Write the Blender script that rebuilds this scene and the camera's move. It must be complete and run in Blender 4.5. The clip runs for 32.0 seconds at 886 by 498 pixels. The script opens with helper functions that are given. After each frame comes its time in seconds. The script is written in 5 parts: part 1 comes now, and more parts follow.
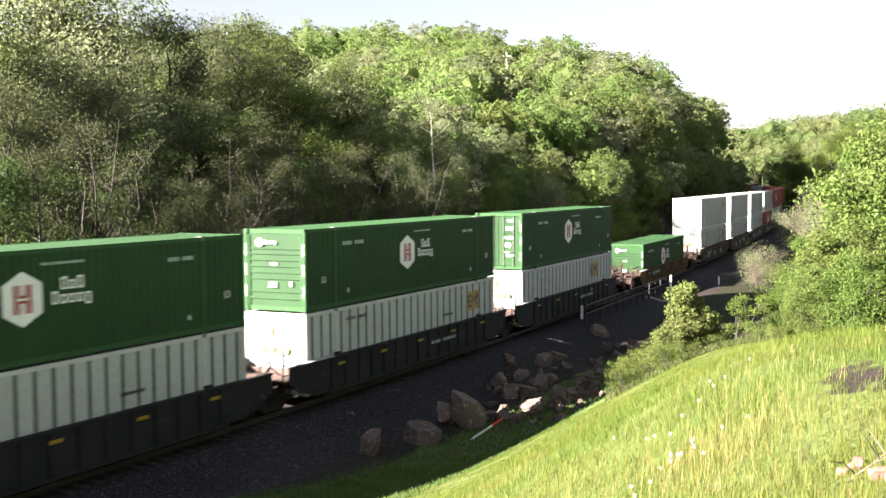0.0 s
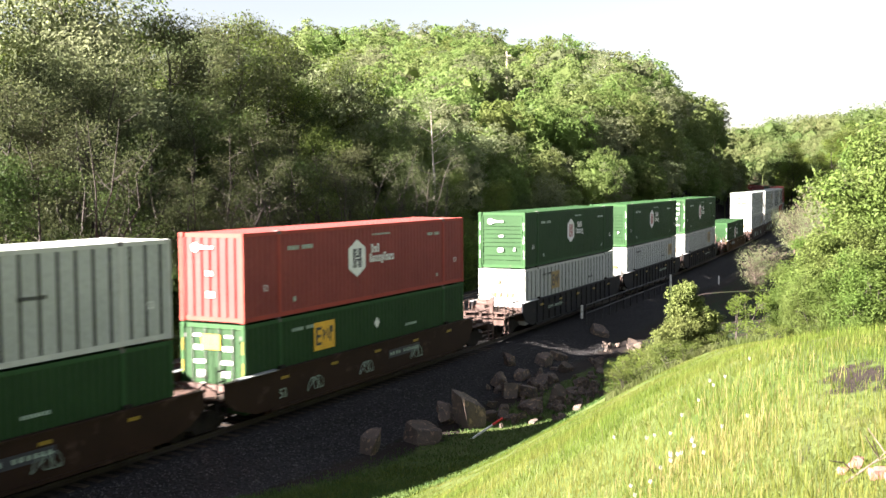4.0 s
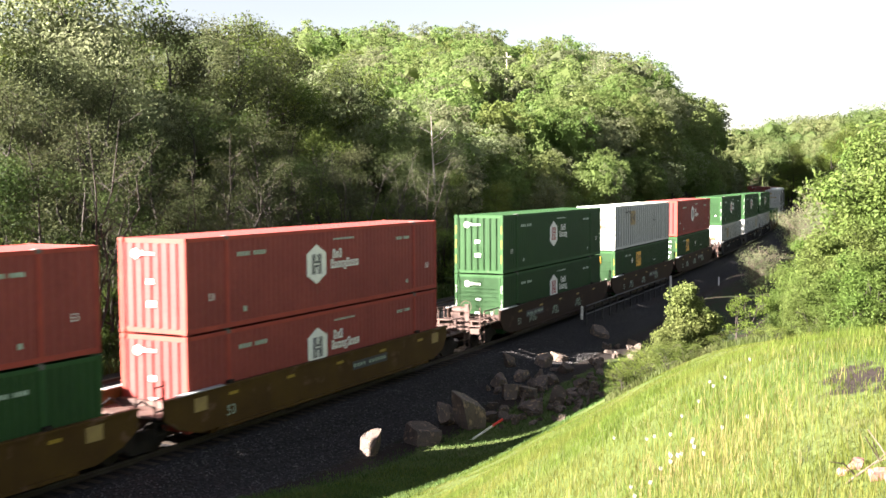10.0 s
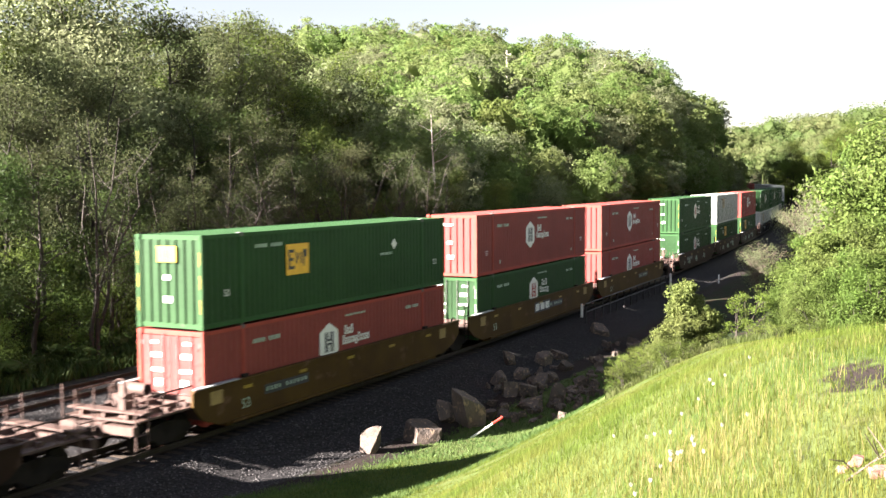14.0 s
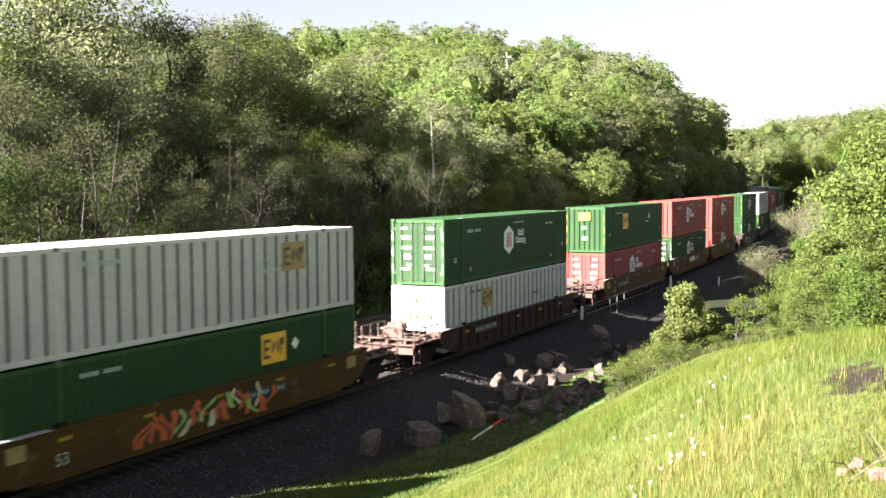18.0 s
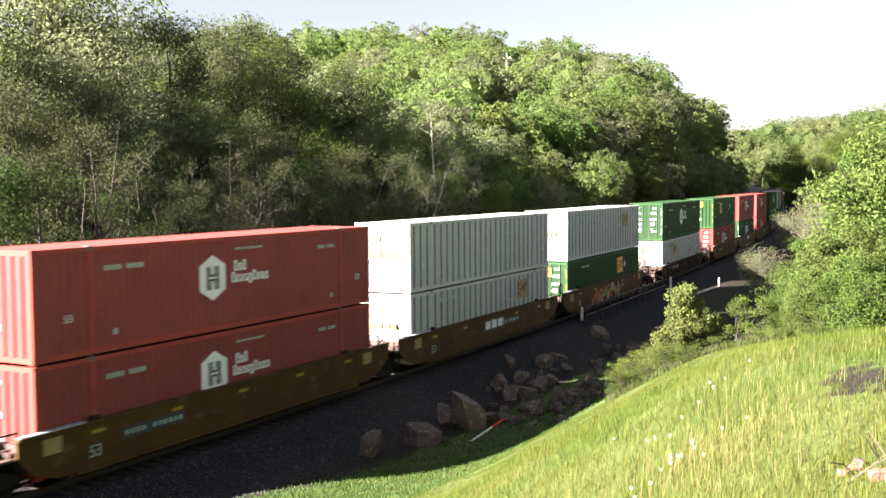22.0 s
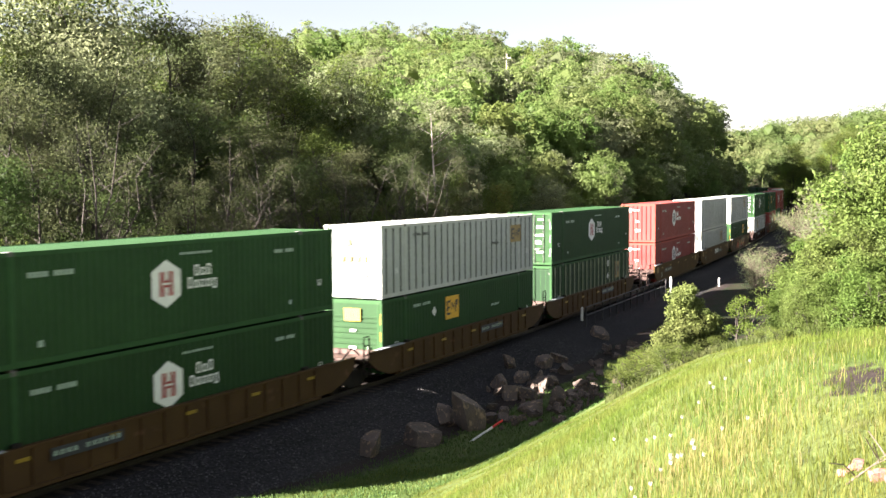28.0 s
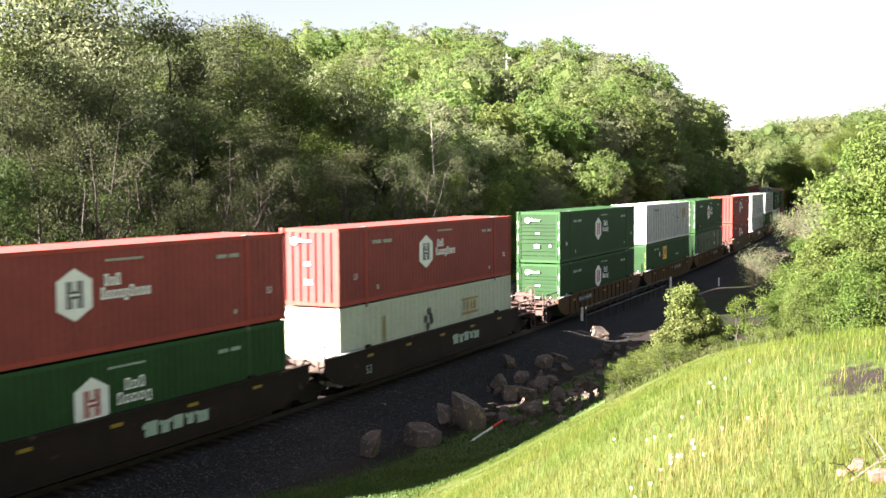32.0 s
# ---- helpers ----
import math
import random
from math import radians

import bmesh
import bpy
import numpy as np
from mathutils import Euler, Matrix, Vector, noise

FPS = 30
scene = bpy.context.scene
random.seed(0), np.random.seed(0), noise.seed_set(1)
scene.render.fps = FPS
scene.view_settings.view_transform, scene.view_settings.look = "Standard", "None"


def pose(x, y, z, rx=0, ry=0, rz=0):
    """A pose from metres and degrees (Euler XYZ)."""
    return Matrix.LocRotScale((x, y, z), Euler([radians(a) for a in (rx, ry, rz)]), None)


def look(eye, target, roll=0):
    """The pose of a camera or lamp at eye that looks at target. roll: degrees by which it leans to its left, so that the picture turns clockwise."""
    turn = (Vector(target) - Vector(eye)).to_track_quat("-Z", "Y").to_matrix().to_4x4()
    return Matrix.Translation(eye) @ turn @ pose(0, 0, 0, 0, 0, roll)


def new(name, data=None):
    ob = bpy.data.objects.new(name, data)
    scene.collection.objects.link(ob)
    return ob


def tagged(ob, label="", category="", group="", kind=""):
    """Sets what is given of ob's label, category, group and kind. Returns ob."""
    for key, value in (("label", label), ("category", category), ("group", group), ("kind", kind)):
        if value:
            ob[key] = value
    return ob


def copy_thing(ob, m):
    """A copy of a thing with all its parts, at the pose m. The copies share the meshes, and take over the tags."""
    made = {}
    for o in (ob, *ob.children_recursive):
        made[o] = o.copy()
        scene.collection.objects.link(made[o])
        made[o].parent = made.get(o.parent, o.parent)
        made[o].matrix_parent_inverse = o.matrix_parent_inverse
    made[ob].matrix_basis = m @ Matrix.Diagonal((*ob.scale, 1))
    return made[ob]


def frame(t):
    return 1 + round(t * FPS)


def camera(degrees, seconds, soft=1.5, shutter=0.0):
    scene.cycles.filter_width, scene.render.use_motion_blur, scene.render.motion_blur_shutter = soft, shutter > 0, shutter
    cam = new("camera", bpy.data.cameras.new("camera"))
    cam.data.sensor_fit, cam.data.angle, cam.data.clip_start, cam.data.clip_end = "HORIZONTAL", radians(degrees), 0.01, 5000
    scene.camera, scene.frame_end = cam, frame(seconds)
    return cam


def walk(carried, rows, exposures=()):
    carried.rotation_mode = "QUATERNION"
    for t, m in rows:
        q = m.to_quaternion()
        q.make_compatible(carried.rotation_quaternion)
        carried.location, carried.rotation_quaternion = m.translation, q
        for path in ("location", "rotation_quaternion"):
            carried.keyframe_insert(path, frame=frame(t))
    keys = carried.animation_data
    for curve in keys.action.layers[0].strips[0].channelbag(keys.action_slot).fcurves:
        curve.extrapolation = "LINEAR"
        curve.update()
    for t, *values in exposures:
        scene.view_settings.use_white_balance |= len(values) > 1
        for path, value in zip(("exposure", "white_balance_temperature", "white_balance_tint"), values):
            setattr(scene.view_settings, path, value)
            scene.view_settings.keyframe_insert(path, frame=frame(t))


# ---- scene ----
# ---------------------------------------------------------------- camera
EYE = Vector((0.0, 0.0, 7.787))
LENS_PX = 1908.07
cam = camera(44.674, 32.0, 1.5, 0.5)
# seconds and the small nod of the tripod head, in thousandths of a radian
NOD = [(0, -.26), (2, -.26), (3, .26), (3.5, -.26), (5.5, -1.3), (6, -1.8), (6.5, -1.3), (7, -1.3), (7.5, -.26),
       (8, .26), (10, .26), (11.5, .26), (12, 0), (12.5, -1.3), (13, -1.8), (14, -1.8), (14.5, -1.3), (16.5, .5), (17, 1.3), (17.5, 1.3),
       (18, .26), (18.5, -.26), (19, -.26), (19.5, -1.0), (20, -.5), (21, .26), (22, 1.05), (23, 1.3), (24.5, 1.3),
       (25, .26), (25.5, .26), (27.5, 1.3), (30, 1.3), (32, 1.3)]


def aim(t, nod):
    yaw, pitch = 0.51510, 0.06122 - nod / 1000
    way = Vector((math.cos(yaw) * math.cos(pitch), math.sin(yaw) * math.cos(pitch), -math.sin(pitch)))
    return t, look(EYE, EYE + 10 * way, -0.379)


walk(cam, [aim(t, n) for t, n in NOD], [(0, 3.61, 6200, 18), (14, 3.61, 6200, 18), (18, 3.55, 6200, 18), (21, 3.49, 6200, 18), (25, 3.49, 6200, 18), (28, 3.60, 6200, 18), (32, 3.63, 6200, 18)])

# ---------------------------------------------------------------- light
SUN_EL, SUN_AZ = radians(23.4), math.atan2(0.658, -0.753)
SUN_FROM = Vector((math.cos(SUN_AZ) * math.cos(SUN_EL), math.sin(SUN_AZ) * math.cos(SUN_EL), math.sin(SUN_EL)))
world = bpy.data.worlds.new("sky")
scene.world = world
world.use_nodes = True
wn = world.node_tree.nodes
sky = wn.new("ShaderNodeTexSky")
sky.sky_type, sky.sun_disc = "NISHITA", False
sky.sun_elevation, sky.sun_rotation = SUN_EL, math.atan2(SUN_FROM.x, SUN_FROM.y)
sky.air_density, sky.dust_density, sky.ozone_density = 1.3, .8, 0.6
haze = wn.new("ShaderNodeHueSaturation")
haze.inputs["Saturation"].default_value = 0.45
world.node_tree.links.new(sky.outputs[0], haze.inputs["Color"])
world.node_tree.links.new(haze.outputs[0], wn["Background"].inputs[0])
wn["Background"].inputs[1].default_value = 0.0185
sun = new("sun", bpy.data.lights.new("sun", "SUN"))
sun.data.energy, sun.data.angle, sun.data.color = 5.0, radians(0.55), (1.0, 0.93, 0.80)
sun.matrix_world = look(SUN_FROM * 100, (0, 0, 0))

# ---------------------------------------------------------------- the line of the railway
GAP_Y, HALF_W, BOX_L, BOX_H = 21.839, 1.295, 16.15, 2.896
BEND_S = [-120, -60, 0, 60, 120, 180, 240, 300, 360, 470, 520, 900]
BEND_K = [1.491, 1.491, 1.491, 1.129, .481, .742, .742, 4.2, 5.0, 5.0, 0, 0]
S = np.arange(-120, 900, 0.5)
TH = np.cumsum(np.interp(S, BEND_S, BEND_K)) * 0.0005
TH -= np.interp(0, S, TH)
PX, PY = np.cumsum(np.cos(TH)) * 0.5, np.cumsum(np.sin(TH)) * 0.5
PX -= np.interp(0, S, PX)
PY += GAP_Y - np.interp(0, S, PY)
PX, PY = PX - HALF_W * np.sin(TH), PY + HALF_W * np.cos(TH)
PZ = np.cumsum(np.interp(S, [0, 250, 350, 450], [0, 0, .007, .008])) * 0.5
PZ -= np.interp(0, S, PZ)


def line(s, off=0.0):
    """A place on the railway s metres along it and off metres to its left: x, y, z and heading."""
    th = np.interp(s, S, TH)
    return (np.interp(s, S, PX) - off * np.sin(th), np.interp(s, S, PY) + off * np.cos(th), np.interp(s, S, PZ), th)


# ---------------------------------------------------------------- materials
def node_material(name):
    m = bpy.data.materials.new(name)
    m.use_nodes = True
    return m, m.node_tree.nodes, m.node_tree.links, m.node_tree.nodes["Principled BSDF"]


def surface(name, base, other=None, rough=0.6, metal=0.0, scale=3.0, fine=40.0, bump=0.15, wear=None, wear_at=0.62, per_object=0.0, island=0.0, dist=0.02, gloss=0.4):
    """A paint, stone or soil: two colours mixed by coarse noise, fine grain in value and relief, and patches of wear."""
    m, n, l, b = node_material(name)
    other = other or tuple(c * 0.72 for c in base)
    co = n.new("ShaderNodeTexCoord")
    big, small = n.new("ShaderNodeTexNoise"), n.new("ShaderNodeTexNoise")
    big.inputs["Scale"].default_value, big.inputs["Detail"].default_value = scale, 6
    small.inputs["Scale"].default_value, small.inputs["Detail"].default_value = fine, 4
    for t in (big, small):
        l.new(co.outputs["Object"], t.inputs["Vector"])
    mix = n.new("ShaderNodeMix")
    mix.data_type = "RGBA"
    mix.inputs[6].default_value, mix.inputs[7].default_value = (*base, 1), (*other, 1)
    ramp = n.new("ShaderNodeMapRange")
    ramp.inputs[1].default_value, ramp.inputs[2].default_value = 0.35, 0.68
    l.new(big.outputs[0], ramp.inputs[0])
    l.new(ramp.outputs[0], mix.inputs[0])
    out = mix.outputs[2]
    if wear:
        w = n.new("ShaderNodeTexNoise")
        w.inputs["Scale"].default_value, w.inputs["Detail"].default_value = scale * 1.7, 9
        l.new(co.outputs["Object"], w.inputs["Vector"])
        wr = n.new("ShaderNodeMapRange")
        wr.inputs[1].default_value, wr.inputs[2].default_value = wear_at, wear_at + 0.08
        l.new(w.outputs[0], wr.inputs[0])
        mx = n.new("ShaderNodeMix")
        mx.data_type = "RGBA"
        mx.inputs[7].default_value = (*wear, 1)
        l.new(wr.outputs[0], mx.inputs[0])
        l.new(out, mx.inputs[6])
        out = mx.outputs[2]
    val = n.new("ShaderNodeHueSaturation")
    mr = n.new("ShaderNodeMapRange")
    mr.inputs[3].default_value, mr.inputs[4].default_value = 0.78, 1.22
    l.new(small.outputs[0], mr.inputs[0])
    last = mr.outputs[0]
    for amount, kind, socket in ((per_object, "ShaderNodeObjectInfo", "Random"), (island, "ShaderNodeNewGeometry", "Random Per Island")):
        if amount:
            r, k, mul = n.new(kind), n.new("ShaderNodeMapRange"), n.new("ShaderNodeMath")
            k.inputs[3].default_value, k.inputs[4].default_value = 1 - amount, 1 + amount
            mul.operation = "MULTIPLY"
            l.new(r.outputs[socket], k.inputs[0])
            l.new(k.outputs[0], mul.inputs[0])
            l.new(last, mul.inputs[1])
            last = mul.outputs[0]
    l.new(last, val.inputs["Value"])
    l.new(out, val.inputs["Color"])
    l.new(val.outputs[0], b.inputs["Base Color"])
    b.inputs["Roughness"].default_value, b.inputs["Metallic"].default_value = rough, metal
    b.inputs["Specular IOR Level"].default_value = gloss
    if bump:
        bp = n.new("ShaderNodeBump")
        bp.inputs["Strength"].default_value, bp.inputs["Distance"].default_value = bump, dist
        l.new(small.outputs[0], bp.inputs["Height"])
        l.new(bp.outputs[0], b.inputs["Normal"])
    return m


def foliage(name, base, other, glow=0.35, scale=0.35, island=0.25):
    """Leaves: two greens mixed by place, each leaf a little lighter or darker, light shining through them."""
    m, n, l, b = node_material(name)
    co, big = n.new("ShaderNodeNewGeometry"), n.new("ShaderNodeTexNoise")
    big.inputs["Scale"].default_value, big.inputs["Detail"].default_value = scale, 3
    l.new(co.outputs["Position"], big.inputs["Vector"])
    ramp = n.new("ShaderNodeMapRange")
    ramp.inputs[1].default_value, ramp.inputs[2].default_value = 0.38, 0.64
    l.new(big.outputs[0], ramp.inputs[0])
    mix = n.new("ShaderNodeMix")
    mix.data_type = "RGBA"
    mix.inputs[6].default_value, mix.inputs[7].default_value = (*base, 1), (*other, 1)
    l.new(ramp.outputs[0], mix.inputs[0])
    k, o, a, v = n.new("ShaderNodeMapRange"), n.new("ShaderNodeObjectInfo"), n.new("ShaderNodeMath"), n.new("ShaderNodeHueSaturation")
    k.inputs[3].default_value, k.inputs[4].default_value = 1 - island, 1 + island
    l.new(co.outputs["Random Per Island"], k.inputs[0])
    ko = n.new("ShaderNodeMapRange")
    ko.inputs[3].default_value, ko.inputs[4].default_value = 0.75, 1.3
    l.new(o.outputs["Random"], ko.inputs[0])
    a.operation = "MULTIPLY"
    l.new(k.outputs[0], a.inputs[0])
    l.new(ko.outputs[0], a.inputs[1])
    l.new(a.outputs[0], v.inputs["Value"])
    hu = n.new("ShaderNodeMapRange")
    hu.inputs[3].default_value, hu.inputs[4].default_value = 0.487, 0.503
    l.new(o.outputs["Random"], hu.inputs[0])
    l.new(hu.outputs[0], v.inputs["Hue"])
    l.new(mix.outputs[2], v.inputs["Color"])
    l.new(v.outputs[0], b.inputs["Base Color"])
    b.inputs["Roughness"].default_value = 0.55
    b.inputs["Specular IOR Level"].default_value = 0.12
    tr, ms = n.new("ShaderNodeBsdfTranslucent"), n.new("ShaderNodeMixShader")
    l.new(v.outputs[0], tr.inputs["Color"])
    ms.inputs[0].default_value = glow
    l.new(b.outputs[0], ms.inputs[1])
    l.new(tr.outputs[0], ms.inputs[2])
    l.new(ms.outputs[0], n["Material Output"].inputs["Surface"])
    return m


GREEN = surface("green_paint", (0.0155, 0.0479, 0.0130), (0.0123, 0.0389, 0.0104), 0.62, scale=.7, fine=9, bump=.04, wear=(.05, .085, .05), wear_at=.70, per_object=.12, gloss=0.18)
GREEN_POST = surface("green_frame_paint", (0.0234, 0.0720, 0.0198), (0.0189, 0.0594, 0.0162), 0.7, scale=1.5, fine=20, bump=.05, wear=(.09, .08, .06), wear_at=.68, gloss=0.22)
PALE_GREEN = surface("sage_paint", (0.0123, 0.0349, 0.0123), (0.0099, 0.0288, 0.0103), 0.5, scale=.7, fine=9, bump=.04, wear=(.12, .11, .08), wear_at=.68, gloss=0.2)
RED = surface("red_paint", (0.2125, 0.0416, 0.0340), (0.1768, 0.0331, 0.0281), 0.62, scale=.7, fine=9, bump=.04, wear=(.17, .06, .04), wear_at=.68, per_object=.10, gloss=0.25)
RED_POST = surface("red_frame_paint", (0.3036, 0.0506, 0.0322), (0.2392, 0.0386, 0.0276), 0.7, scale=1.5, fine=20, bump=.05, wear=(.14, .05, .035), wear_at=.66, gloss=0.25)
WHITE = surface("white_paint", (0.3802, 0.3928, 0.3611), (0.3294, 0.3422, 0.3105), 0.62, scale=.6, fine=9, bump=.04, wear=(.36, .34, .28), wear_at=.70, per_object=.06, gloss=0.3)
WHITE_POST = surface("white_frame_paint", (0.4637, 0.4720, 0.4306), (0.3809, 0.3809, 0.3395), 0.7, scale=1.5, fine=20, bump=.05, wear=(.30, .22, .16), wear_at=.66)
CREAM = surface("cream_paint", (0.4100, 0.4346, 0.3444), (0.3608, 0.3772, 0.2952), 0.5, scale=.6, fine=9, bump=.04, wear=(.30, .27, .2), wear_at=.68)
RIB_GREY = surface("grey_rib", (0.0380, 0.0390, 0.0350), (0.0270, 0.0270, 0.0240), 0.6, scale=2, fine=30, bump=.05)
SEAL = surface("dark_gap", (.012, .012, .012), None, 0.8, bump=0)
DECAL = surface("white_decal", (.72, .72, .68), (.62, .62, .58), 0.5, scale=3, fine=20, bump=0)
FADED = surface("faded_decal", (.34, .42, .34), (.26, .34, .27), 0.55, scale=3, fine=20, bump=0)
DECAL_RED = surface("red_decal", (.35, .03, .03), None, 0.5, bump=0)
DECAL_DARK = surface("dark_decal", (.035, .035, .045), None, 0.5, bump=0)
DECAL_YEL = surface("yellow_decal", (.72, .40, .03), (.62, .33, .03), 0.5, scale=3, fine=20, bump=0)
DECAL_OCHRE = surface("ochre_decal", (.30, .21, .07), (.24, .16, .06), 0.55, scale=3, fine=20, bump=0)
RIB_PALE = surface("pale_rib", (0.2520, 0.2800, 0.1890), (0.1960, 0.2240, 0.1470), 0.6, scale=2, fine=30, bump=.05)
STEP_GREY = surface("galvanised_step", (.30, .30, .30), (.22, .22, .22), 0.6, scale=3, fine=30, bump=.1)
TAG_ORANGE = surface("orange_spray_paint", (.50, .10, .02), None, 0.6, scale=2, fine=20, bump=0)
TAG_GREEN = surface("green_spray_paint", (.26, .42, .09), None, 0.6, scale=2, fine=20, bump=0)
TAG_CREAM = surface("cream_spray_paint", (.50, .47, .28), None, 0.6, scale=2, fine=20, bump=0)
PLATE_PALE = surface("pale_stencil", (0.4410, 0.4410, 0.3990), (0.3570, 0.3570, 0.3150), 0.6, scale=3, fine=20, bump=0)
REFLECT = surface("yellow_reflector", (0.3100, 0.2000, 0.0200), None, 0.4, bump=0)
STEEL = surface("bare_steel", (.15, .145, .14), (.10, .09, .085), 0.6, .4, scale=4, fine=40, bump=.05)
RAIL_TOP = surface("worn_rail_steel", (0.0385, 0.0297, 0.0245), (0.0280, 0.0192, 0.0147), 0.6, .3, scale=2, fine=50, bump=.05)
RUST = surface("rusty_rail", (.10, .055, .035), (.07, .04, .028), 0.85, scale=3, fine=60, bump=.2)
TRUCK = surface("grimy_cast_steel", (0.0157, 0.0134, 0.0118), (0.0252, 0.0196, 0.0157), 0.75, .2, scale=3, fine=30, bump=.2, gloss=.12)
W_YELLOW = surface("weathered_yellow_paint", (0.0716, 0.0394, 0.0088), (0.0507, 0.0263, 0.0079), 0.6, scale=.9, fine=14, bump=.1, wear=(.11, .06, .035), wear_at=.60, gloss=.12)
W_BROWN = surface("weathered_brown_paint", (0.0290, 0.0145, 0.0090), (0.0205, 0.0106, 0.0070), 0.6, scale=.9, fine=14, bump=.1, wear=(.06, .035, .025), wear_at=.60, gloss=.12)
W_BLACK = surface("sooty_dark_paint", (0.0161, 0.0106, 0.0089), (0.0238, 0.0153, 0.0119), 0.65, scale=.9, fine=14, bump=.1, wear=(.09, .055, .04), wear_at=.64, gloss=.12)
W_BLUE = surface("sooty_slate_paint", (0.0140, 0.0140, 0.0168), (0.0210, 0.0196, 0.0196), 0.65, scale=.9, fine=14, bump=.1, wear=(.09, .06, .045), wear_at=.64, gloss=.12)
W_ORANGE = surface("ochre_car_paint", (0.0700, 0.0390, 0.0150), (0.0540, 0.0300, 0.0125), 0.6, scale=.9, fine=14, bump=.1, wear=(.12, .06, .035), wear_at=.62, gloss=.12)
DECK = surface("rusty_deck_plate", (0.0960, 0.0552, 0.0422), (0.0624, 0.0360, 0.0288), 0.7, scale=2, fine=30, bump=.2, wear=(.10, .06, .045), wear_at=.6)
BALLAST = surface("ballast", (0.0362, 0.0342, 0.0342), (0.0217, 0.0207, 0.0207), 0.9, scale=1.2, fine=18, bump=1.0, dist=.06, gloss=.12)
BARK = surface("bark", (0.0365, 0.0286, 0.0218), (0.0198, 0.0151, 0.0124), 0.9, scale=2.5, fine=22, bump=.6)
BARK_GREY = surface("grey_bark", (0.0420, 0.0330, 0.0270), (0.0250, 0.0190, 0.0160), 0.9, scale=2.5, fine=22, bump=.5)
BARK_PALE = surface("pale_bark", (.42, .38, .33), (.25, .20, .165), 0.85, scale=3, fine=22, bump=.4)
TWIG = surface("dry_twig", (0.1170, 0.0855, 0.0653), (0.0765, 0.0540, 0.0428), 0.9, scale=5, fine=40, bump=.2)
ROCK = surface("sandstone", (0.1220, 0.0920, 0.0740), (0.0820, 0.0700, 0.0640), 0.85, scale=2.2, fine=14, bump=.9, dist=.06, wear=(.25, .175, .12), wear_at=.56, per_object=.25, gloss=.12)
STONE_GREY = surface("gravel_stone", (0.0681, 0.0638, 0.0617), (0.0362, 0.0341, 0.0341), 0.9, scale=4, fine=40, bump=.3, island=.45, gloss=.12)
TIE = surface("creosote_tie", (0.0553, 0.0423, 0.0325), (0.0358, 0.0273, 0.0221), 0.9, scale=3, fine=30, bump=.4, per_object=.3, gloss=.12)
POST_WHITE = surface("white_post_paint", (.70, .69, .65), (.55, .52, .47), 0.6, scale=5, fine=40, bump=.1)
STAKE_RED = surface("red_stake_paint", (.60, .045, .03), None, 0.5, scale=5, fine=40, bump=.1)
IRON = surface("black_iron", (.022, .022, .024), (.035, .030, .028), 0.6, .3, scale=3, fine=30, bump=.1)
CONCRETE = surface("concrete", (0.1485, 0.1395, 0.1260), (0.0990, 0.0922, 0.0833), 0.9, scale=2, fine=25, bump=.3)
POLE_WOOD = surface("weathered_pole_wood", (.40, .35, .29), (.28, .24, .20), 0.85, scale=2, fine=25, bump=.3)
PINK_STONE = surface("pink_sandstone", (.26, .125, .10), (.20, .10, .085), 0.85, scale=6, fine=50, bump=.5)
GREEN_LEAF = foliage("fresh_leaf", (0.0600, 0.0909, 0.0177), (0.0909, 0.1137, 0.0240), .45, island=.3)
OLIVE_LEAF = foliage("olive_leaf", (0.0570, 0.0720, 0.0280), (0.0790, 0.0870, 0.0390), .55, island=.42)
# darker green for shaded trees and thicket; the shade is in the colour
SHADED_LEAF = foliage("shaded_leaf", (0.0340, 0.0560, 0.0145), (0.0480, 0.0660, 0.0195), .55, island=.42)
UNDER_LEAF = foliage("understory_leaf", (0.0740, 0.1180, 0.0240), (0.0980, 0.1320, 0.0320), .55, island=.42)
LIME_LEAF = foliage("lime_leaf", (0.0826, 0.1274, 0.0197), (0.1074, 0.1409, 0.0305), .42)
BUSH_LEAF = foliage("bush_leaf", (0.0800, 0.1120, 0.0270), (0.1120, 0.1300, 0.0400), .5, island=.42)
SILVER_LEAF = foliage("greyish_leaf", (0.1351, 0.1717, 0.0800), (0.1785, 0.2115, 0.1031), .5, island=.22)
WOODS_LEAF = foliage("woodland_leaf", (0.1000, 0.1560, 0.0400), (0.1450, 0.1760, 0.0620), .64, scale=.07, island=.2)
HOAR_LEAF = foliage("hoary_woodland_leaf", (0.1500, 0.1850, 0.0880), (0.1900, 0.2060, 0.1080), .64, scale=.07, island=.2)
SPRING_LEAF = foliage("spring_woodland_leaf", (0.1250, 0.1850, 0.0400), (0.1650, 0.1960, 0.0640), .64, scale=.07, island=.2)
# leaf darkened for the side woods; their shade is put into the colour
SHADE_WOODS_LEAF = foliage("shade_toned_woods_leaf", (0.0400, 0.0620, 0.0170), (0.0560, 0.0720, 0.0240), .5, scale=.07, island=.2)
BANK_LEAF = foliage("bank_bush_leaf", (0.0640, 0.1010, 0.0200), (0.0880, 0.1150, 0.0290), .45, island=.28)
FAR_LEAF = foliage("far_woodland_leaf", (0.0880, 0.1300, 0.0400), (0.1350, 0.1500, 0.0620), .6, scale=.05, island=.2)
GRASS = foliage("meadow_grass", (0.0830, 0.1240, 0.0185), (0.1290, 0.1390, 0.0310), .6, scale=.55, island=.45)
DRY_GRASS = foliage("dry_grass", (0.2464, 0.1989, 0.0818), (0.1923, 0.1778, 0.0553), .35, scale=1.5, island=.35)
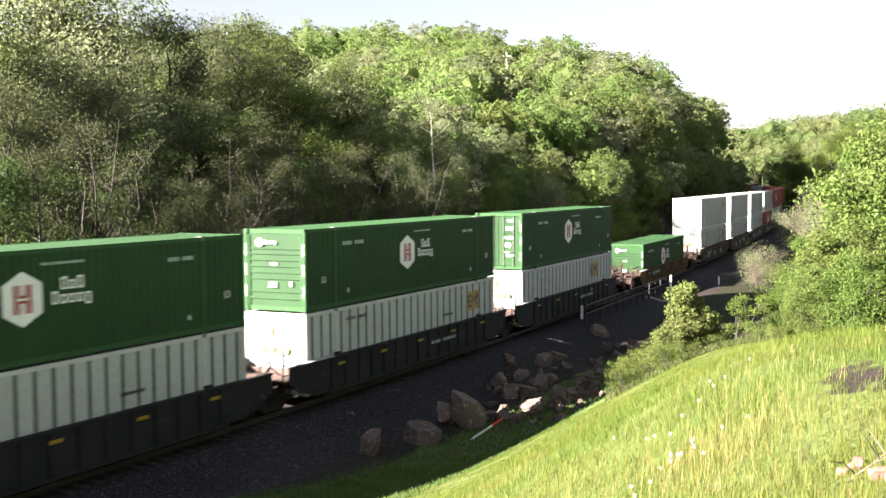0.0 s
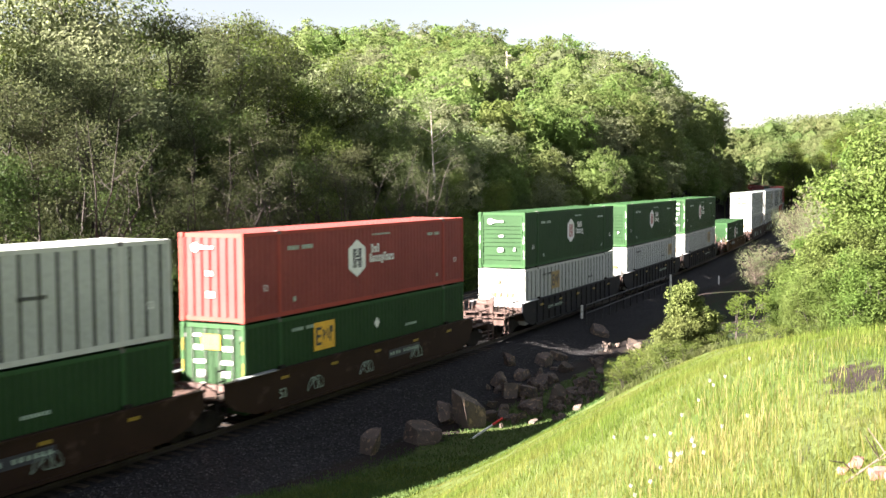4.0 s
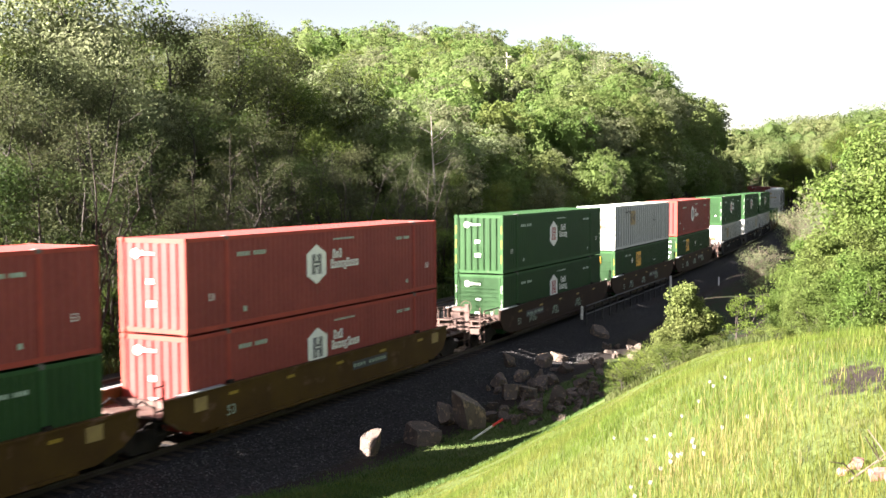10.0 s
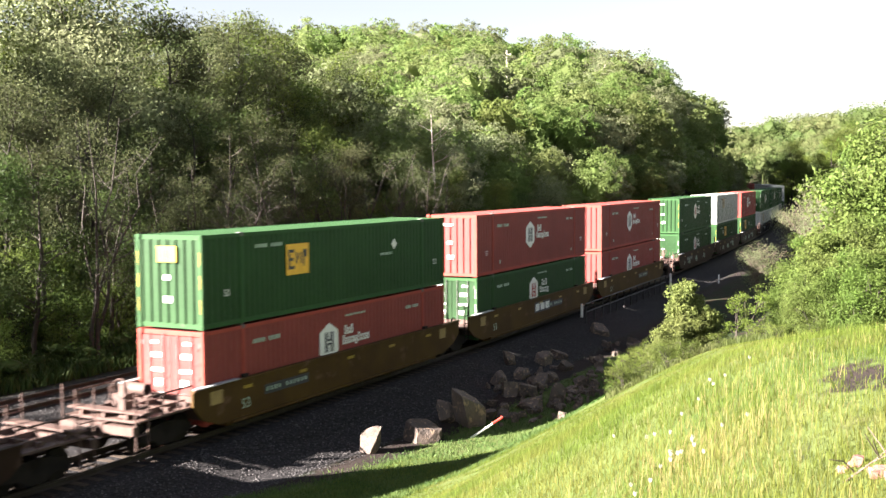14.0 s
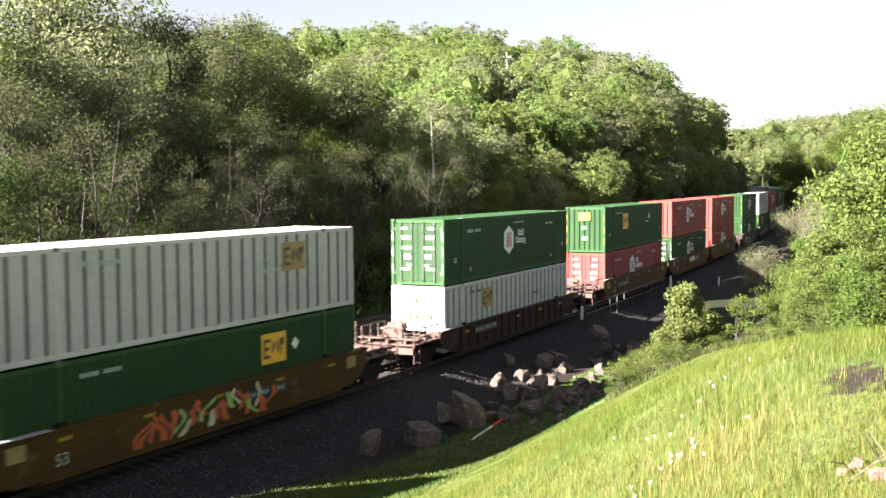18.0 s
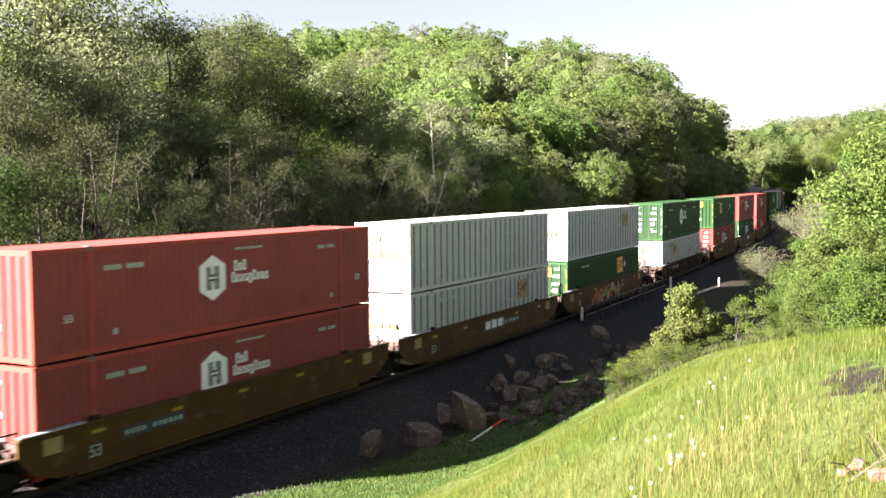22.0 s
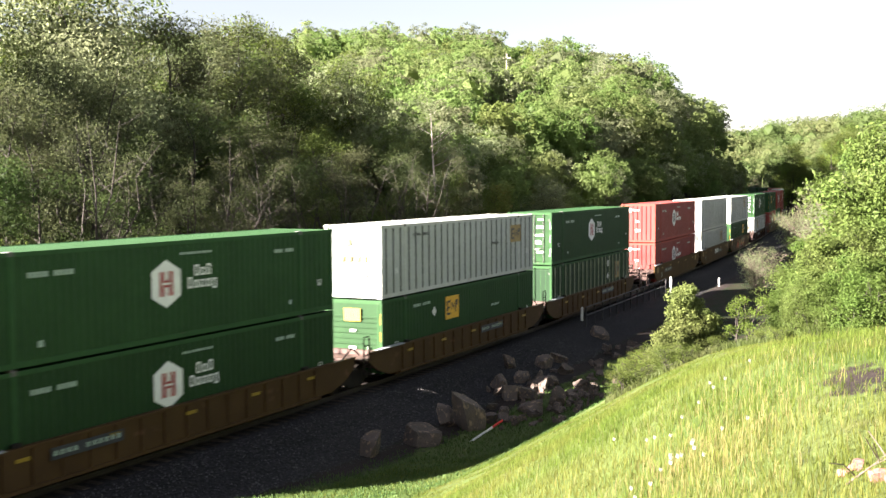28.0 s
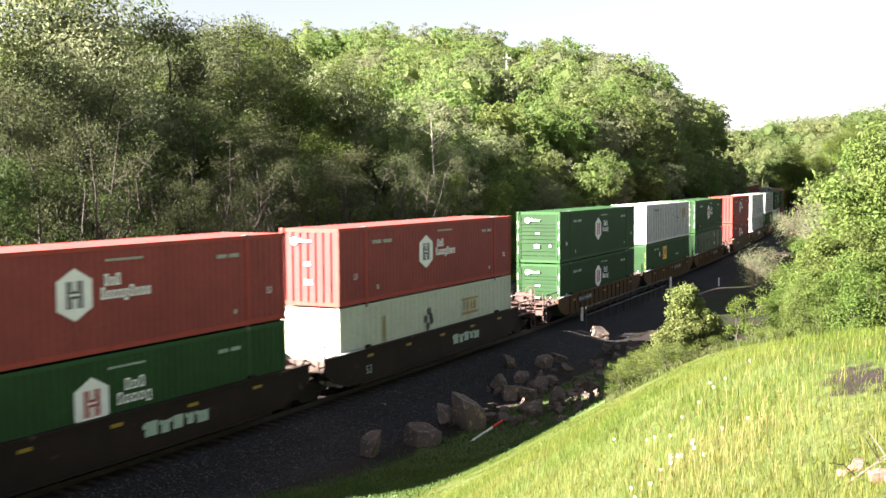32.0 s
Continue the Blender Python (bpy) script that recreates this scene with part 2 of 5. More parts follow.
WEED = foliage("low_weed", (0.039, 0.072, 0.018), (0.062, 0.091, 0.025), .35, scale=1.0)
WEED_BRIGHT = foliage("rank_weed", (0.072, 0.102, 0.026), (0.098, 0.112, 0.040), .45, scale=.8)
SEED = foliage("white_seed_head", (.45, .44, .38), (.36, .36, .30), .3, scale=2, island=.15)


def soil_material():
    """Grass mat, bare earth and ballast, each where the lie of the land has it."""
    m, n, l, b = node_material("soil")
    g = n.new("ShaderNodeNewGeometry")
    lay = n.new("ShaderNodeAttribute")
    lay.attribute_name = "cover"
    n1, n2, n3, n4 = (n.new("ShaderNodeTexNoise") for _ in range(4))
    for t, sc, de in ((n1, .45, 5), (n2, 9, 6), (n3, 1.6, 5), (n4, 3.5, 6)):
        t.inputs["Scale"].default_value, t.inputs["Detail"].default_value = sc, de
        l.new(g.outputs["Position"], t.inputs["Vector"])

    def two(a, c, t, lo, hi):
        x, r = n.new("ShaderNodeMix"), n.new("ShaderNodeMapRange")
        x.data_type = "RGBA"
        r.inputs[1].default_value, r.inputs[2].default_value = lo, hi
        l.new(t, r.inputs[0])
        l.new(r.outputs[0], x.inputs[0])
        for k, q in ((6, a), (7, c)):
            if isinstance(q, tuple):
                x.inputs[k].default_value = (*q, 1)
            else:
                l.new(q, x.inputs[k])
        return x.outputs[2]

    turf = two((.052, .076, .019), (.066, .084, .025), n1.outputs[0], .38, .62)
    turf = two(turf, (.085, .075, .034), n3.outputs[0], .58, .85)
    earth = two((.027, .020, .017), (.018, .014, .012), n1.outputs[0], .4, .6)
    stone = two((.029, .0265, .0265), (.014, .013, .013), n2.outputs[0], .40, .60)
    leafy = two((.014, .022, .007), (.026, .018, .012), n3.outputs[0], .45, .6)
    sep = n.new("ShaderNodeSeparateColor")
    l.new(lay.outputs["Color"], sep.inputs[0])
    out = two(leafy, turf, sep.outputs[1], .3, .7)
    ragged = n.new("ShaderNodeMath")
    ragged.operation = "MULTIPLY_ADD"
    ragged.inputs[1].default_value = 1.6
    less = n.new("ShaderNodeMath")
    less.operation = "SUBTRACT"
    less.inputs[1].default_value = .8
    l.new(n4.outputs[0], ragged.inputs[0])
    l.new(sep.outputs[2], less.inputs[0])
    l.new(less.outputs[0], ragged.inputs[2])
    out = two(out, earth, ragged.outputs[0], .38, .62)
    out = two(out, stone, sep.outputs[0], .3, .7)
    l.new(out, b.inputs["Base Color"])
    b.inputs["Roughness"].default_value = 0.95
    b.inputs["Specular IOR Level"].default_value = 0.1
    bp = n.new("ShaderNodeBump")
    bp.inputs["Strength"].default_value, bp.inputs["Distance"].default_value = .8, .06
    l.new(n2.outputs[0], bp.inputs["Height"])
    l.new(bp.outputs[0], b.inputs["Normal"])
    return m


SOIL = soil_material()


# ---------------------------------------------------------------- mesh helpers
def mesh_of(name, verts, quads, material, smooth=False, tris=None):
    """A mesh from arrays of corners, of four-sided and of three-sided faces."""
    verts = np.asarray(verts, dtype=np.float32).reshape(-1, 3)
    quads = np.asarray(quads, dtype=np.int32).reshape(-1, 4)
    tris = np.zeros((0, 3), np.int32) if tris is None else np.asarray(tris, dtype=np.int32).reshape(-1, 3)
    me = bpy.data.meshes.new(name)
    me.vertices.add(len(verts))
    me.vertices.foreach_set("co", verts.ravel())
    me.loops.add(quads.size + tris.size)
    me.loops.foreach_set("vertex_index", np.concatenate([quads.ravel(), tris.ravel()]))
    me.polygons.add(len(quads) + len(tris))
    starts = np.concatenate([np.arange(len(quads)) * 4, quads.size + np.arange(len(tris)) * 3])
    me.polygons.foreach_set("loop_start", starts.astype(np.int32))
    me.polygons.foreach_set("use_smooth", np.full(len(quads) + len(tris), bool(smooth)))
    me.materials.append(material)
    me.update(calc_edges=True)
    me.validate()
    return me


CUBE_V = np.array([[x, y, z] for x in (0, 1) for y in (0, 1) for z in (0, 1)], dtype=float)
CUBE_F = np.array([[0, 1, 3, 2], [4, 6, 7, 5], [0, 4, 5, 1], [2, 3, 7, 6], [0, 2, 6, 4], [1, 5, 7, 3]])


def boxes_mesh(name, boxes, material):
    """One mesh of boxes, each given by its two opposite corners."""
    vs, fs = [], []
    for k, (a, b) in enumerate(boxes):
        a, b = np.minimum(a, b), np.maximum(a, b)
        vs.append(a + CUBE_V * (b - a))
        fs.append(CUBE_F + 8 * k)
    return mesh_of(name, np.concatenate(vs), np.concatenate(fs), material)


def slab_mesh(name, outline, y0, y1, material):
    """A plate cut to an outline in x and z, from y0 to y1."""
    bm = bmesh.new()
    a = [bm.verts.new((x, y0, z)) for x, z in outline]
    b = [bm.verts.new((x, y1, z)) for x, z in outline]
    bm.faces.new(a)
    bm.faces.new(b[::-1])
    for i in range(len(a)):
        j = (i + 1) % len(a)
        bm.faces.new((a[j], a[i], b[i], b[j]))
    bmesh.ops.recalc_face_normals(bm, faces=bm.faces)
    me = bpy.data.meshes.new(name)
    bm.to_mesh(me)
    bm.free()
    me.materials.append(material)
    return me


def tube_arrays(points, radii, sides=6):
    """Corners and faces of a tapered tube along points."""
    points, n = [Vector(p) for p in points], len(points)
    vs, fs = [], []
    for i, (p, r) in enumerate(zip(points, radii)):
        d = (points[min(i + 1, n - 1)] - points[max(i - 1, 0)]).normalized()
        u = d.orthogonal().normalized()
        if i and u.dot(last) < 0:
            u = -u
        if i:
            u = (last - d * last.dot(d)).normalized()
        last = u
        w = d.cross(u)
        for k in range(sides):
            a = 2 * math.pi * k / sides
            vs.append(p + (u * math.cos(a) + w * math.sin(a)) * r)
    for i in range(n - 1):
        for k in range(sides):
            j = (k + 1) % sides
            fs.append((i * sides + k, i * sides + j, (i + 1) * sides + j, (i + 1) * sides + k))
    return np.array([tuple(v) for v in vs]), np.array(fs)


def tubes_mesh(name, tubes, material, sides=6, smooth=True):
    vs, fs, n = [], [], 0
    for pts, rad in tubes:
        v, f = tube_arrays(pts, rad, sides)
        vs.append(v)
        fs.append(f + n)
        n += len(v)
    return mesh_of(name, np.concatenate(vs), np.concatenate(fs), material, smooth)


def part(name, me, parent, label="", m=None):
    """A mesh as one part under its thing or under one of its parts."""
    ob = new(name, me)
    ob.parent = parent
    if m is not None:
        ob.matrix_basis = m
    if label:
        ob["label"] = label
    return ob


def thing(name, label, category, group="", m=None):
    ob = new(name)
    ob.empty_display_size = 0.3
    tagged(ob, label, category, group)
    if m is not None:
        ob.matrix_basis = m
    return ob


def word_mesh(text, height, material):
    """The characters of a short painted mark, upright in x and z and facing -y."""
    cu = bpy.data.curves.new("mark", "FONT")
    cu.body, cu.size, cu.extrude, cu.align_x = text, height, 0.002, "CENTER"
    ob = bpy.data.objects.new("mark", cu)
    scene.collection.objects.link(ob)
    bpy.context.view_layer.update()
    me = bpy.data.meshes.new_from_object(ob.evaluated_get(bpy.context.evaluated_depsgraph_get()))
    bpy.data.objects.remove(ob)
    me.transform(Matrix.Rotation(radians(90), 4, "X"))
    me.materials.clear()
    me.materials.append(material)
    return me


# ---------------------------------------------------------------- lie of the land
def ramp(v, a, b):
    t = np.clip((v - a) / (b - a), 0, 1)
    return t * t * (3 - 2 * t)


def soft(v, w):
    return w * np.log1p(np.exp(np.clip(v / w, -40, 40)))


def hump(x, y, cx, cy, sx, sy, turn=0.0):
    c, s = math.cos(turn), math.sin(turn)
    u, v = (x - cx) * c + (y - cy) * s, -(x - cx) * s + (y - cy) * c
    return np.exp(-0.5 * ((u / sx) ** 2 + (v / sy) ** 2))


NEAR_X = S < 520


def offset(x, y):
    """How far to the left of the main track a place lies."""
    return (y - np.interp(x, PX[NEAR_X], PY[NEAR_X])) * np.cos(np.clip(np.interp(x, PX[NEAR_X], TH[NEAR_X]), -1, 1))


def knoll(x, y):
    v = y - .3251 * x
    return 6.18 - .6149 * soft(v + 1.76, .7396) - .1644 * soft(x - 12.65, .9587) + .5047 * soft(v - 5.494, .8589)


def land(x, y):
    x, y = np.asarray(x, float), np.asarray(y, float)
    off = offset(x, y)
    zt = np.interp(x, PX[NEAR_X], PZ[NEAR_X])
    bed = zt - .215 - .55 * ramp(-off, 2.3, 4.2) - .25 * ramp(off, 10.6, 12.0)
    # the wooded hillside on the left: a low shelf, a steep flank that grows along the line, a high ridge behind
    cut = np.interp(x, [120, 190], [0, .52])
    flank = np.interp(x, [0, 60, 90, 110, 130, 160, 195, 225], [1.2, 1.5, 3, 5.5, 9.8, 16.5, 22.8, 25.5]) * (cut * ramp(off, 8.5, 13.5) + (1 - cut) * ramp(off, 7, 43))
    v, w = .84 * x + .54 * y, -.54 * x + .84 * y
    ridge = 37.5 * ramp(v, 175, 298) * ramp(w, -84, -24)
    far = 16 * hump(x, y, 470, 95, 60, 140) + 22 * ramp(x, 650, 1100)
    left = np.maximum(flank, ridge * ramp(off, 25, 60)) + far * ramp(off, 15, 70)
    # the bank and fields on the right
    e = -off
    bank = (2.6 * ramp(e, 9, 18) + 5 * ramp(e, 16, 45)) * ramp(x, 58, 105) * (1 + .5 * ramp(x, 150, 280))
    k = knoll(x, y) * ramp(e, 3.5, 6) - .85 * (1 - ramp(e, 3.5, 6))
    k = np.where(y < -6, np.maximum(k, 5.0 - .12 * np.maximum(x - 20, 0)), k)
    right = np.maximum(bank, soft(k + .85, .25) * (e > 3.5)) + far * ramp(e, 30, 120)
    return bed + np.where(off > 6, left, 0) * ramp(off, 11, 13) + np.where(e > 3.5, right, 0)


def cover(x, y):
    """Shares of ballast, turf and bare earth at a place."""
    off = offset(x, y)
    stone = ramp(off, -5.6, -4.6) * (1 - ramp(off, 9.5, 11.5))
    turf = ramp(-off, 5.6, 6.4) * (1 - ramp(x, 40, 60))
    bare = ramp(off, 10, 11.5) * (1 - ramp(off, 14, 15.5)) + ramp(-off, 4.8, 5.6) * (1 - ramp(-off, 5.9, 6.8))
    patch = np.maximum(hump(x, y, 10.5, 1.50, .72, .30, .3), .55 * hump(x, y, 8.56, 1.57, .25, .10))
    return np.stack([stone, turf, np.clip(bare + .95 * patch * (patch > .3), 0, 1), np.ones_like(x)], -1)


def build_ground():
    xs = np.concatenate([np.arange(-900, -60, 60), np.arange(-60, 2, 4), np.arange(2, 46, .4), np.arange(46, 130, 1.5), np.arange(130, 420, 6), np.arange(420, 2600, 90)])
    ys = np.concatenate([np.arange(-1500, -60, 90), np.arange(-60, -8, 4), np.arange(-8, 34, .4), np.arange(34, 60, 1.0), np.arange(60, 300, 6), np.arange(300, 1800, 90)])
    X, Y = np.meshgrid(xs, ys, indexing="ij")
    Z = land(X, Y)
    rough = np.array([noise.noise((x * .9, y * .9, 0)) for x, y in zip(X.ravel(), Y.ravel())]).reshape(X.shape)
    off = offset(X, Y)
    Z = Z + rough * np.where((off < -4.5) | (off > 11), .045, .025)
    nx, ny = X.shape
    i = np.arange(nx * ny).reshape(nx, ny)
    q = np.stack([i[:-1, :-1], i[1:, :-1], i[1:, 1:], i[:-1, 1:]], -1).reshape(-1, 4)
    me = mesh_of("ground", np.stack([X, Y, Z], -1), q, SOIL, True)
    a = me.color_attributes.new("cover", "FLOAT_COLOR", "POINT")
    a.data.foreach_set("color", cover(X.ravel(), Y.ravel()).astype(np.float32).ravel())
    ob = new("ground", me)
    tagged(ob, "grassy bank, bare earth and grey ballast beside the railway", "ground", kind="structure")


build_ground()


# ---------------------------------------------------------------- containers
def sheet(x0, x1, z0, z1, y, period, groove, depth, out):
    """A wall folded into upright ribs, in x and z at y; out is the side that it faces (-1 or 1)."""
    n = max(1, round((x1 - x0) / period))
    p = (x1 - x0) / n
    xs, ys = [x0], [y]
    for k in range(n):
        a = x0 + k * p
        for f, d in ((.5 - groove, 0), (.5 - groove * .6, 1), (.5 + groove * .6, 1), (.5 + groove, 0)):
            xs.append(a + f * p)
            ys.append(y - out * depth * d)
    xs.append(x1)
    ys.append(y)
    m = len(xs)
    v = np.concatenate([np.stack([xs, ys, [z0] * m], -1), np.stack([xs, ys, [z1] * m], -1)])
    i = np.arange(m - 1)
    f = np.stack([i, i + 1, i + 1 + m, i + m], -1)
    return v, f if out < 0 else f[:, ::-1]


def hexagon(name, w, h, y, material):
    pts = [(0, h / 2), (w / 2, h * .27), (w / 2, -h * .27), (0, -h / 2), (-w / 2, -h * .27), (-w / 2, h * .27)]
    return slab_mesh(name, pts, y, y + .006, material)


def bars(name, rects, y, material, thick=.005):
    """Painted bars in x and z on a wall at y."""
    return boxes_mesh(name, [((x0, y, z0), (x1, y + thick, z1)) for x0, z0, x1, z1 in rects], material)


def letter_bars(x, z, row, pitch, cap, stroke=.055):
    """Plain open boxes in the place of the letters of a painted name: t tall, s small, b below the line."""
    out = []
    for k, c in enumerate(row):
        a, b = x + k * pitch, x + k * pitch + pitch * .74
        z0, z1 = z - (cap * .25 if c == "b" else 0), z + cap * (1 if c == "t" else .72)
        out += [(a, z0, a + stroke, z1), (b - stroke, z0, b, z1), (a + stroke, z1 - stroke, b - stroke, z1), (a + stroke, z0, b - stroke, z0 + stroke)]
    return out


SIZE_MARK = word_mesh("53", .30, DECAL)
CASTINGS = {}


def casting(paint):
    if paint.name not in CASTINGS:
        CASTINGS[paint.name] = boxes_mesh("corner_casting", [((-.09, -.085, -.06), (.09, .085, .06)), ((-.06, -.095, -.035), (.06, .095, .035))], paint)
    return CASTINGS[paint.name]


TWIST = boxes_mesh("twist_lock", [((-.07, -.06, -.025), (.07, .06, .025))], STEEL)
SHAPES = {}


def lettering(c, me):
    tagged(part("lettering", me, c), kind="stuff")


def notices(c, spots):
    for spot in spots:
        part("end_notice", boxes_mesh("end_notice", [spot], DECAL), c, "white notice on the end wall")


def ribs_on(c, ribs, material, sgn):
    """Upright ribs: one by one on the wall towards the viewer, joined on the other."""
    if sgn > 0:
        tagged(part("wall_ribs", boxes_mesh("wall_ribs", ribs, material), c), kind="stuff")
        return
    (ax, ay, az), (bx, by, bz) = ribs[0]
    me = boxes_mesh("wall_rib", [((ax - bx) / 2 * np.array([1, 0, 0]) + np.array([0, ay, az]), (bx - ax) / 2 * np.array([1, 0, 0]) + np.array([0, by, bz]))], material)
    for a, b in ribs:
        part("wall_rib", me, c, "", pose((a[0] + b[0]) / 2, 0, 0))


def container(kind, label, paint, post, end, side="fine", mark="", length=BOX_L, group="containers on the train", pale=None):
    """A steel box with ribbed walls, frame, castings and painted marks; it stands on z = 0 and its rear end faces -x."""
    hl, w, h = length / 2, HALF_W, BOX_H
    c = thing("shipping_container", label, "container", group)
    inner = 6.1 if length > 15 else hl - .12
    for sgn in (-1, 1):
        vs, fs, n = [], [], 0
        step, gr, dep = {"fine": (.275, .22, .018), "wide": (.60, .10, .045), "mid": (.40, .22, .030)}[side]
        spans = ((-hl + .12, -inner - .07), (-inner + .07, inner - .07), (inner + .07, hl - .12)) if length > 15 else ((-hl + .12, hl - .12),)
        for a, b in spans:
            v, f = sheet(a, b, .16, h - .12, sgn * (w - .018), step, gr, dep, sgn)
            vs.append(v)
            fs.append(f + n)
            n += len(v)
        part("side_wall", mesh_of("side_wall", np.concatenate(vs), np.concatenate(fs), paint), c)
        part("top_rail", boxes_mesh("top_rail", [((-hl + .1, sgn * (w - .09), h - .125), (hl - .1, sgn * w, h - .01))], post), c)
        part("bottom_rail", boxes_mesh("bottom_rail", [((-hl + .1, sgn * (w - .09), .02), (hl - .1, sgn * w, .165))], post), c)
        if side in ("wide", "strip"):
            ribs = []
            for a, b in spans:
                k = max(1, round((b - a) / .60))
                for i in range(k):
                    x = a + (i + .5) * (b - a) / k
                    ribs.append(((x - .045, sgn * (w - .035), .17), (x + .045, sgn * (w - .010), h - .13)))
            ribs_on(c, ribs, RIB_GREY, sgn)
        if pale:
            ribs = []
            for a, b in spans:
                k = max(1, round((b - a) / .80))
                for i in range(k):
                    x = a + (i + .5) * (b - a) / k
                    ribs.append(((x - .038, sgn * (w - .03), .17), (x + .038, sgn * (w + .03), h - .13)))
            ribs_on(c, ribs, pale, sgn)
        for x in ((-inner, inner) if length > 15 else ()):
            part("lifting_post", boxes_mesh("lifting_post", [((x - .07, sgn * (w - .07), .02), (x + .07, sgn * (w + .004), h - .01))], post), c)
            if sgn < 0:
                part("lifting_casting", casting(STEEL), c, "bare steel lifting casting", pose(x, sgn * (w - .08), h - .05))
        for x in (-hl + .06, hl - .06):
            part("corner_post", boxes_mesh("corner_post", [((x - .06, sgn * (w - .12), .1), (x + .06, sgn * w, h - .1))], post), c)
            for z in (.06, h - .06):
                part("corner_casting", casting(post), c, "", pose(x + math.copysign(.02, -x), sgn * (w - .085), z))
    for sx in (-1, 1):
        for sy in (-1, 1):
            part("twist_lock", TWIST, c, "", pose(sx * (6.1 if length > 15 else hl - .1), sy * (w - .1), -.025))
    # roof, folded across, and floor
    v, f = sheet(-hl + .1, hl - .1, -w + .08, w - .08, 0, .21, .25, .02, -1)
    part("roof", mesh_of("roof", np.stack([v[:, 0], v[:, 2], h - .02 - v[:, 1]], -1), f, paint), c)
    part("underframe", boxes_mesh("underframe", [((x, -w + .09, .03), (x + .05, w - .09, .15)) for x in np.arange(-hl + .3, hl - .2, .6)] + [((-hl + .1, -w + .09, .15), (hl - .1, w - .09, .18))], post), c)
    # the end walls: the rear one as it is seen, the front one plain
    for sgn, style in ((-1, end), (1, "ribs")):
        x = sgn * (hl - .05)
        part("end_header", boxes_mesh("end_header", [((x, -w + .1, h - .16), (x - sgn * .06, w - .1, h - .01))], post), c)
        part("end_sill", boxes_mesh("end_sill", [((x, -w + .1, .02), (x - sgn * .06, w - .1, .17))], post), c)
        xo = sgn * (hl - .012)
        if style == "ribs":
            v, f = sheet(-w + .12, w - .12, .17, h - .16, 0, .33, .26, .05, -1)
            wall = np.stack([sgn * (hl - .03 - np.abs(v[:, 1])), v[:, 0] * -sgn, v[:, 2]], -1)
            part("end_wall", mesh_of("end_wall", wall, f[:, ::-1] if sgn < 0 else f[:, ::-1], paint), c)
        elif style == "louvre":
            slats = [((x - sgn * .02, -w + .12, .17), (x - sgn * .06, w - .12, h - .16))]
            for z in (.42, .66, 1.12, 1.34, 1.56, 1.78, 2.0, 2.18):
                if z > .5 or z == .42:
                    slats.append(((x + sgn * .02, -w + .16, z), (x - sgn * .03, w - .16, z + .07)))
            wall = part("end_wall", boxes_mesh("end_wall", slats[:1], paint), c)
            part("end_slats", boxes_mesh("end_slats", slats[1:], paint), wall, "stacked horizontal stiffening slats")
            part("end_slats_edge", boxes_mesh("end_slats_edge", [((x + sgn * .03, -s * (w - .16), .2), (x - sgn * .03, -s * (w - .22), h - .2)) for s in (-1, 1)], post), wall)
        elif style in ("door", "plaindoor"):
            for s in (-1, 1):
                d = part("door", boxes_mesh("door", [((x, s * .012, .19), (x - sgn * .05, s * (w - .13), h - .18))], paint), c)
                for z in ((.5, .95, 1.4, 1.85, 2.3) if style == "door" else ()):
                    part("door_rib", boxes_mesh("door_rib", [((x + sgn * .018, s * .10, z), (x, s * (w - .2), z + .09))], paint), d)
                if style == "plaindoor":
                    part("door_seams", boxes_mesh("door_seams", [((x + sgn * .006, s * y, .22), (x, s * (y + .03), h - .2)) for y in (.30, .62, .92)], RIB_GREY if paint is WHITE else post), d)["kind"] = "stuff"
                rods = [([(x + sgn * .045, s * y, .12), (x + sgn * .045, s * y, h - .1)], [.018, .018]) for y in ((.28, .82) if style == "door" else (.28,))]
                for rod in rods:
                    part("lock_rod", tubes_mesh("lock_rod", [rod], STEEL if style == "door" else post), d)
                part("handle", boxes_mesh("handle", [((x + sgn * .03, s * .3, 1.0 + .1 * s), (x + sgn * .06, s * .7, 1.04 + .1 * s))], STEEL), d)
                for z in (.45, 2.4):
                    part("hinge", boxes_mesh("hinge", [((x + sgn * .025, s * (w - .19), z), (x - sgn * .02, s * (w - .08), z + .14))], STEEL), d)
                if style == "door":
                    part("notice", boxes_mesh("notice", [((x + sgn * .021, s * a, b), (x + sgn * .019, s * (a + p), b + q)) for a, b, p, q in ((.34, 1.58, .46, .12), (.40, 2.02, .40, .16), (.36, 1.16, .30, .20), (.42, .66, .44, .10), (.5, 2.45, .34, .10), (.34, .84, .2, .1))], DECAL), d, "white painted notices")["kind"] = "stuff"
    # painted marks on the long wall
    hexes = {"hub": (2.0, DECAL_RED, DECAL), "hubdark": (2.0, DECAL_DARK, DECAL)}
    for sgn in (-1,):
        turn = None
        y = -w - .006
        if mark in hexes:
            size, bar, pl = hexes[mark]
            x = -1.12 if paint is RED else -.62
            hx = part("logo_plate", hexagon("logo_plate", 1.22, 1.40, y, pl), c, "white hexagon sign", (turn or Matrix()) @ pose(x, 0, 1.66))
            part("logo_emblem", bars("logo_emblem", [(-.29, -.36, -.19, .36), (-.15, .03, -.07, .36), (.07, .03, .15, .36), (.19, -.36, .29, .36), (-.15, -.36, -.07, -.03), (.07, -.36, .15, -.03), (-.15, .03, .15, .10), (-.15, -.10, .15, -.03)], y - .006, bar), hx)
            wide = .28 if mark == "hub" else .215
            lettering(c, bars("lettering", letter_bars(x + (1.22 if mark == "hub" else 1.05), 1.80, "tst", wide, .33) + letter_bars(x + .92, 1.44, "tsssb" if mark == "hub" else "tsssbtsss", wide, .33), y, DECAL))
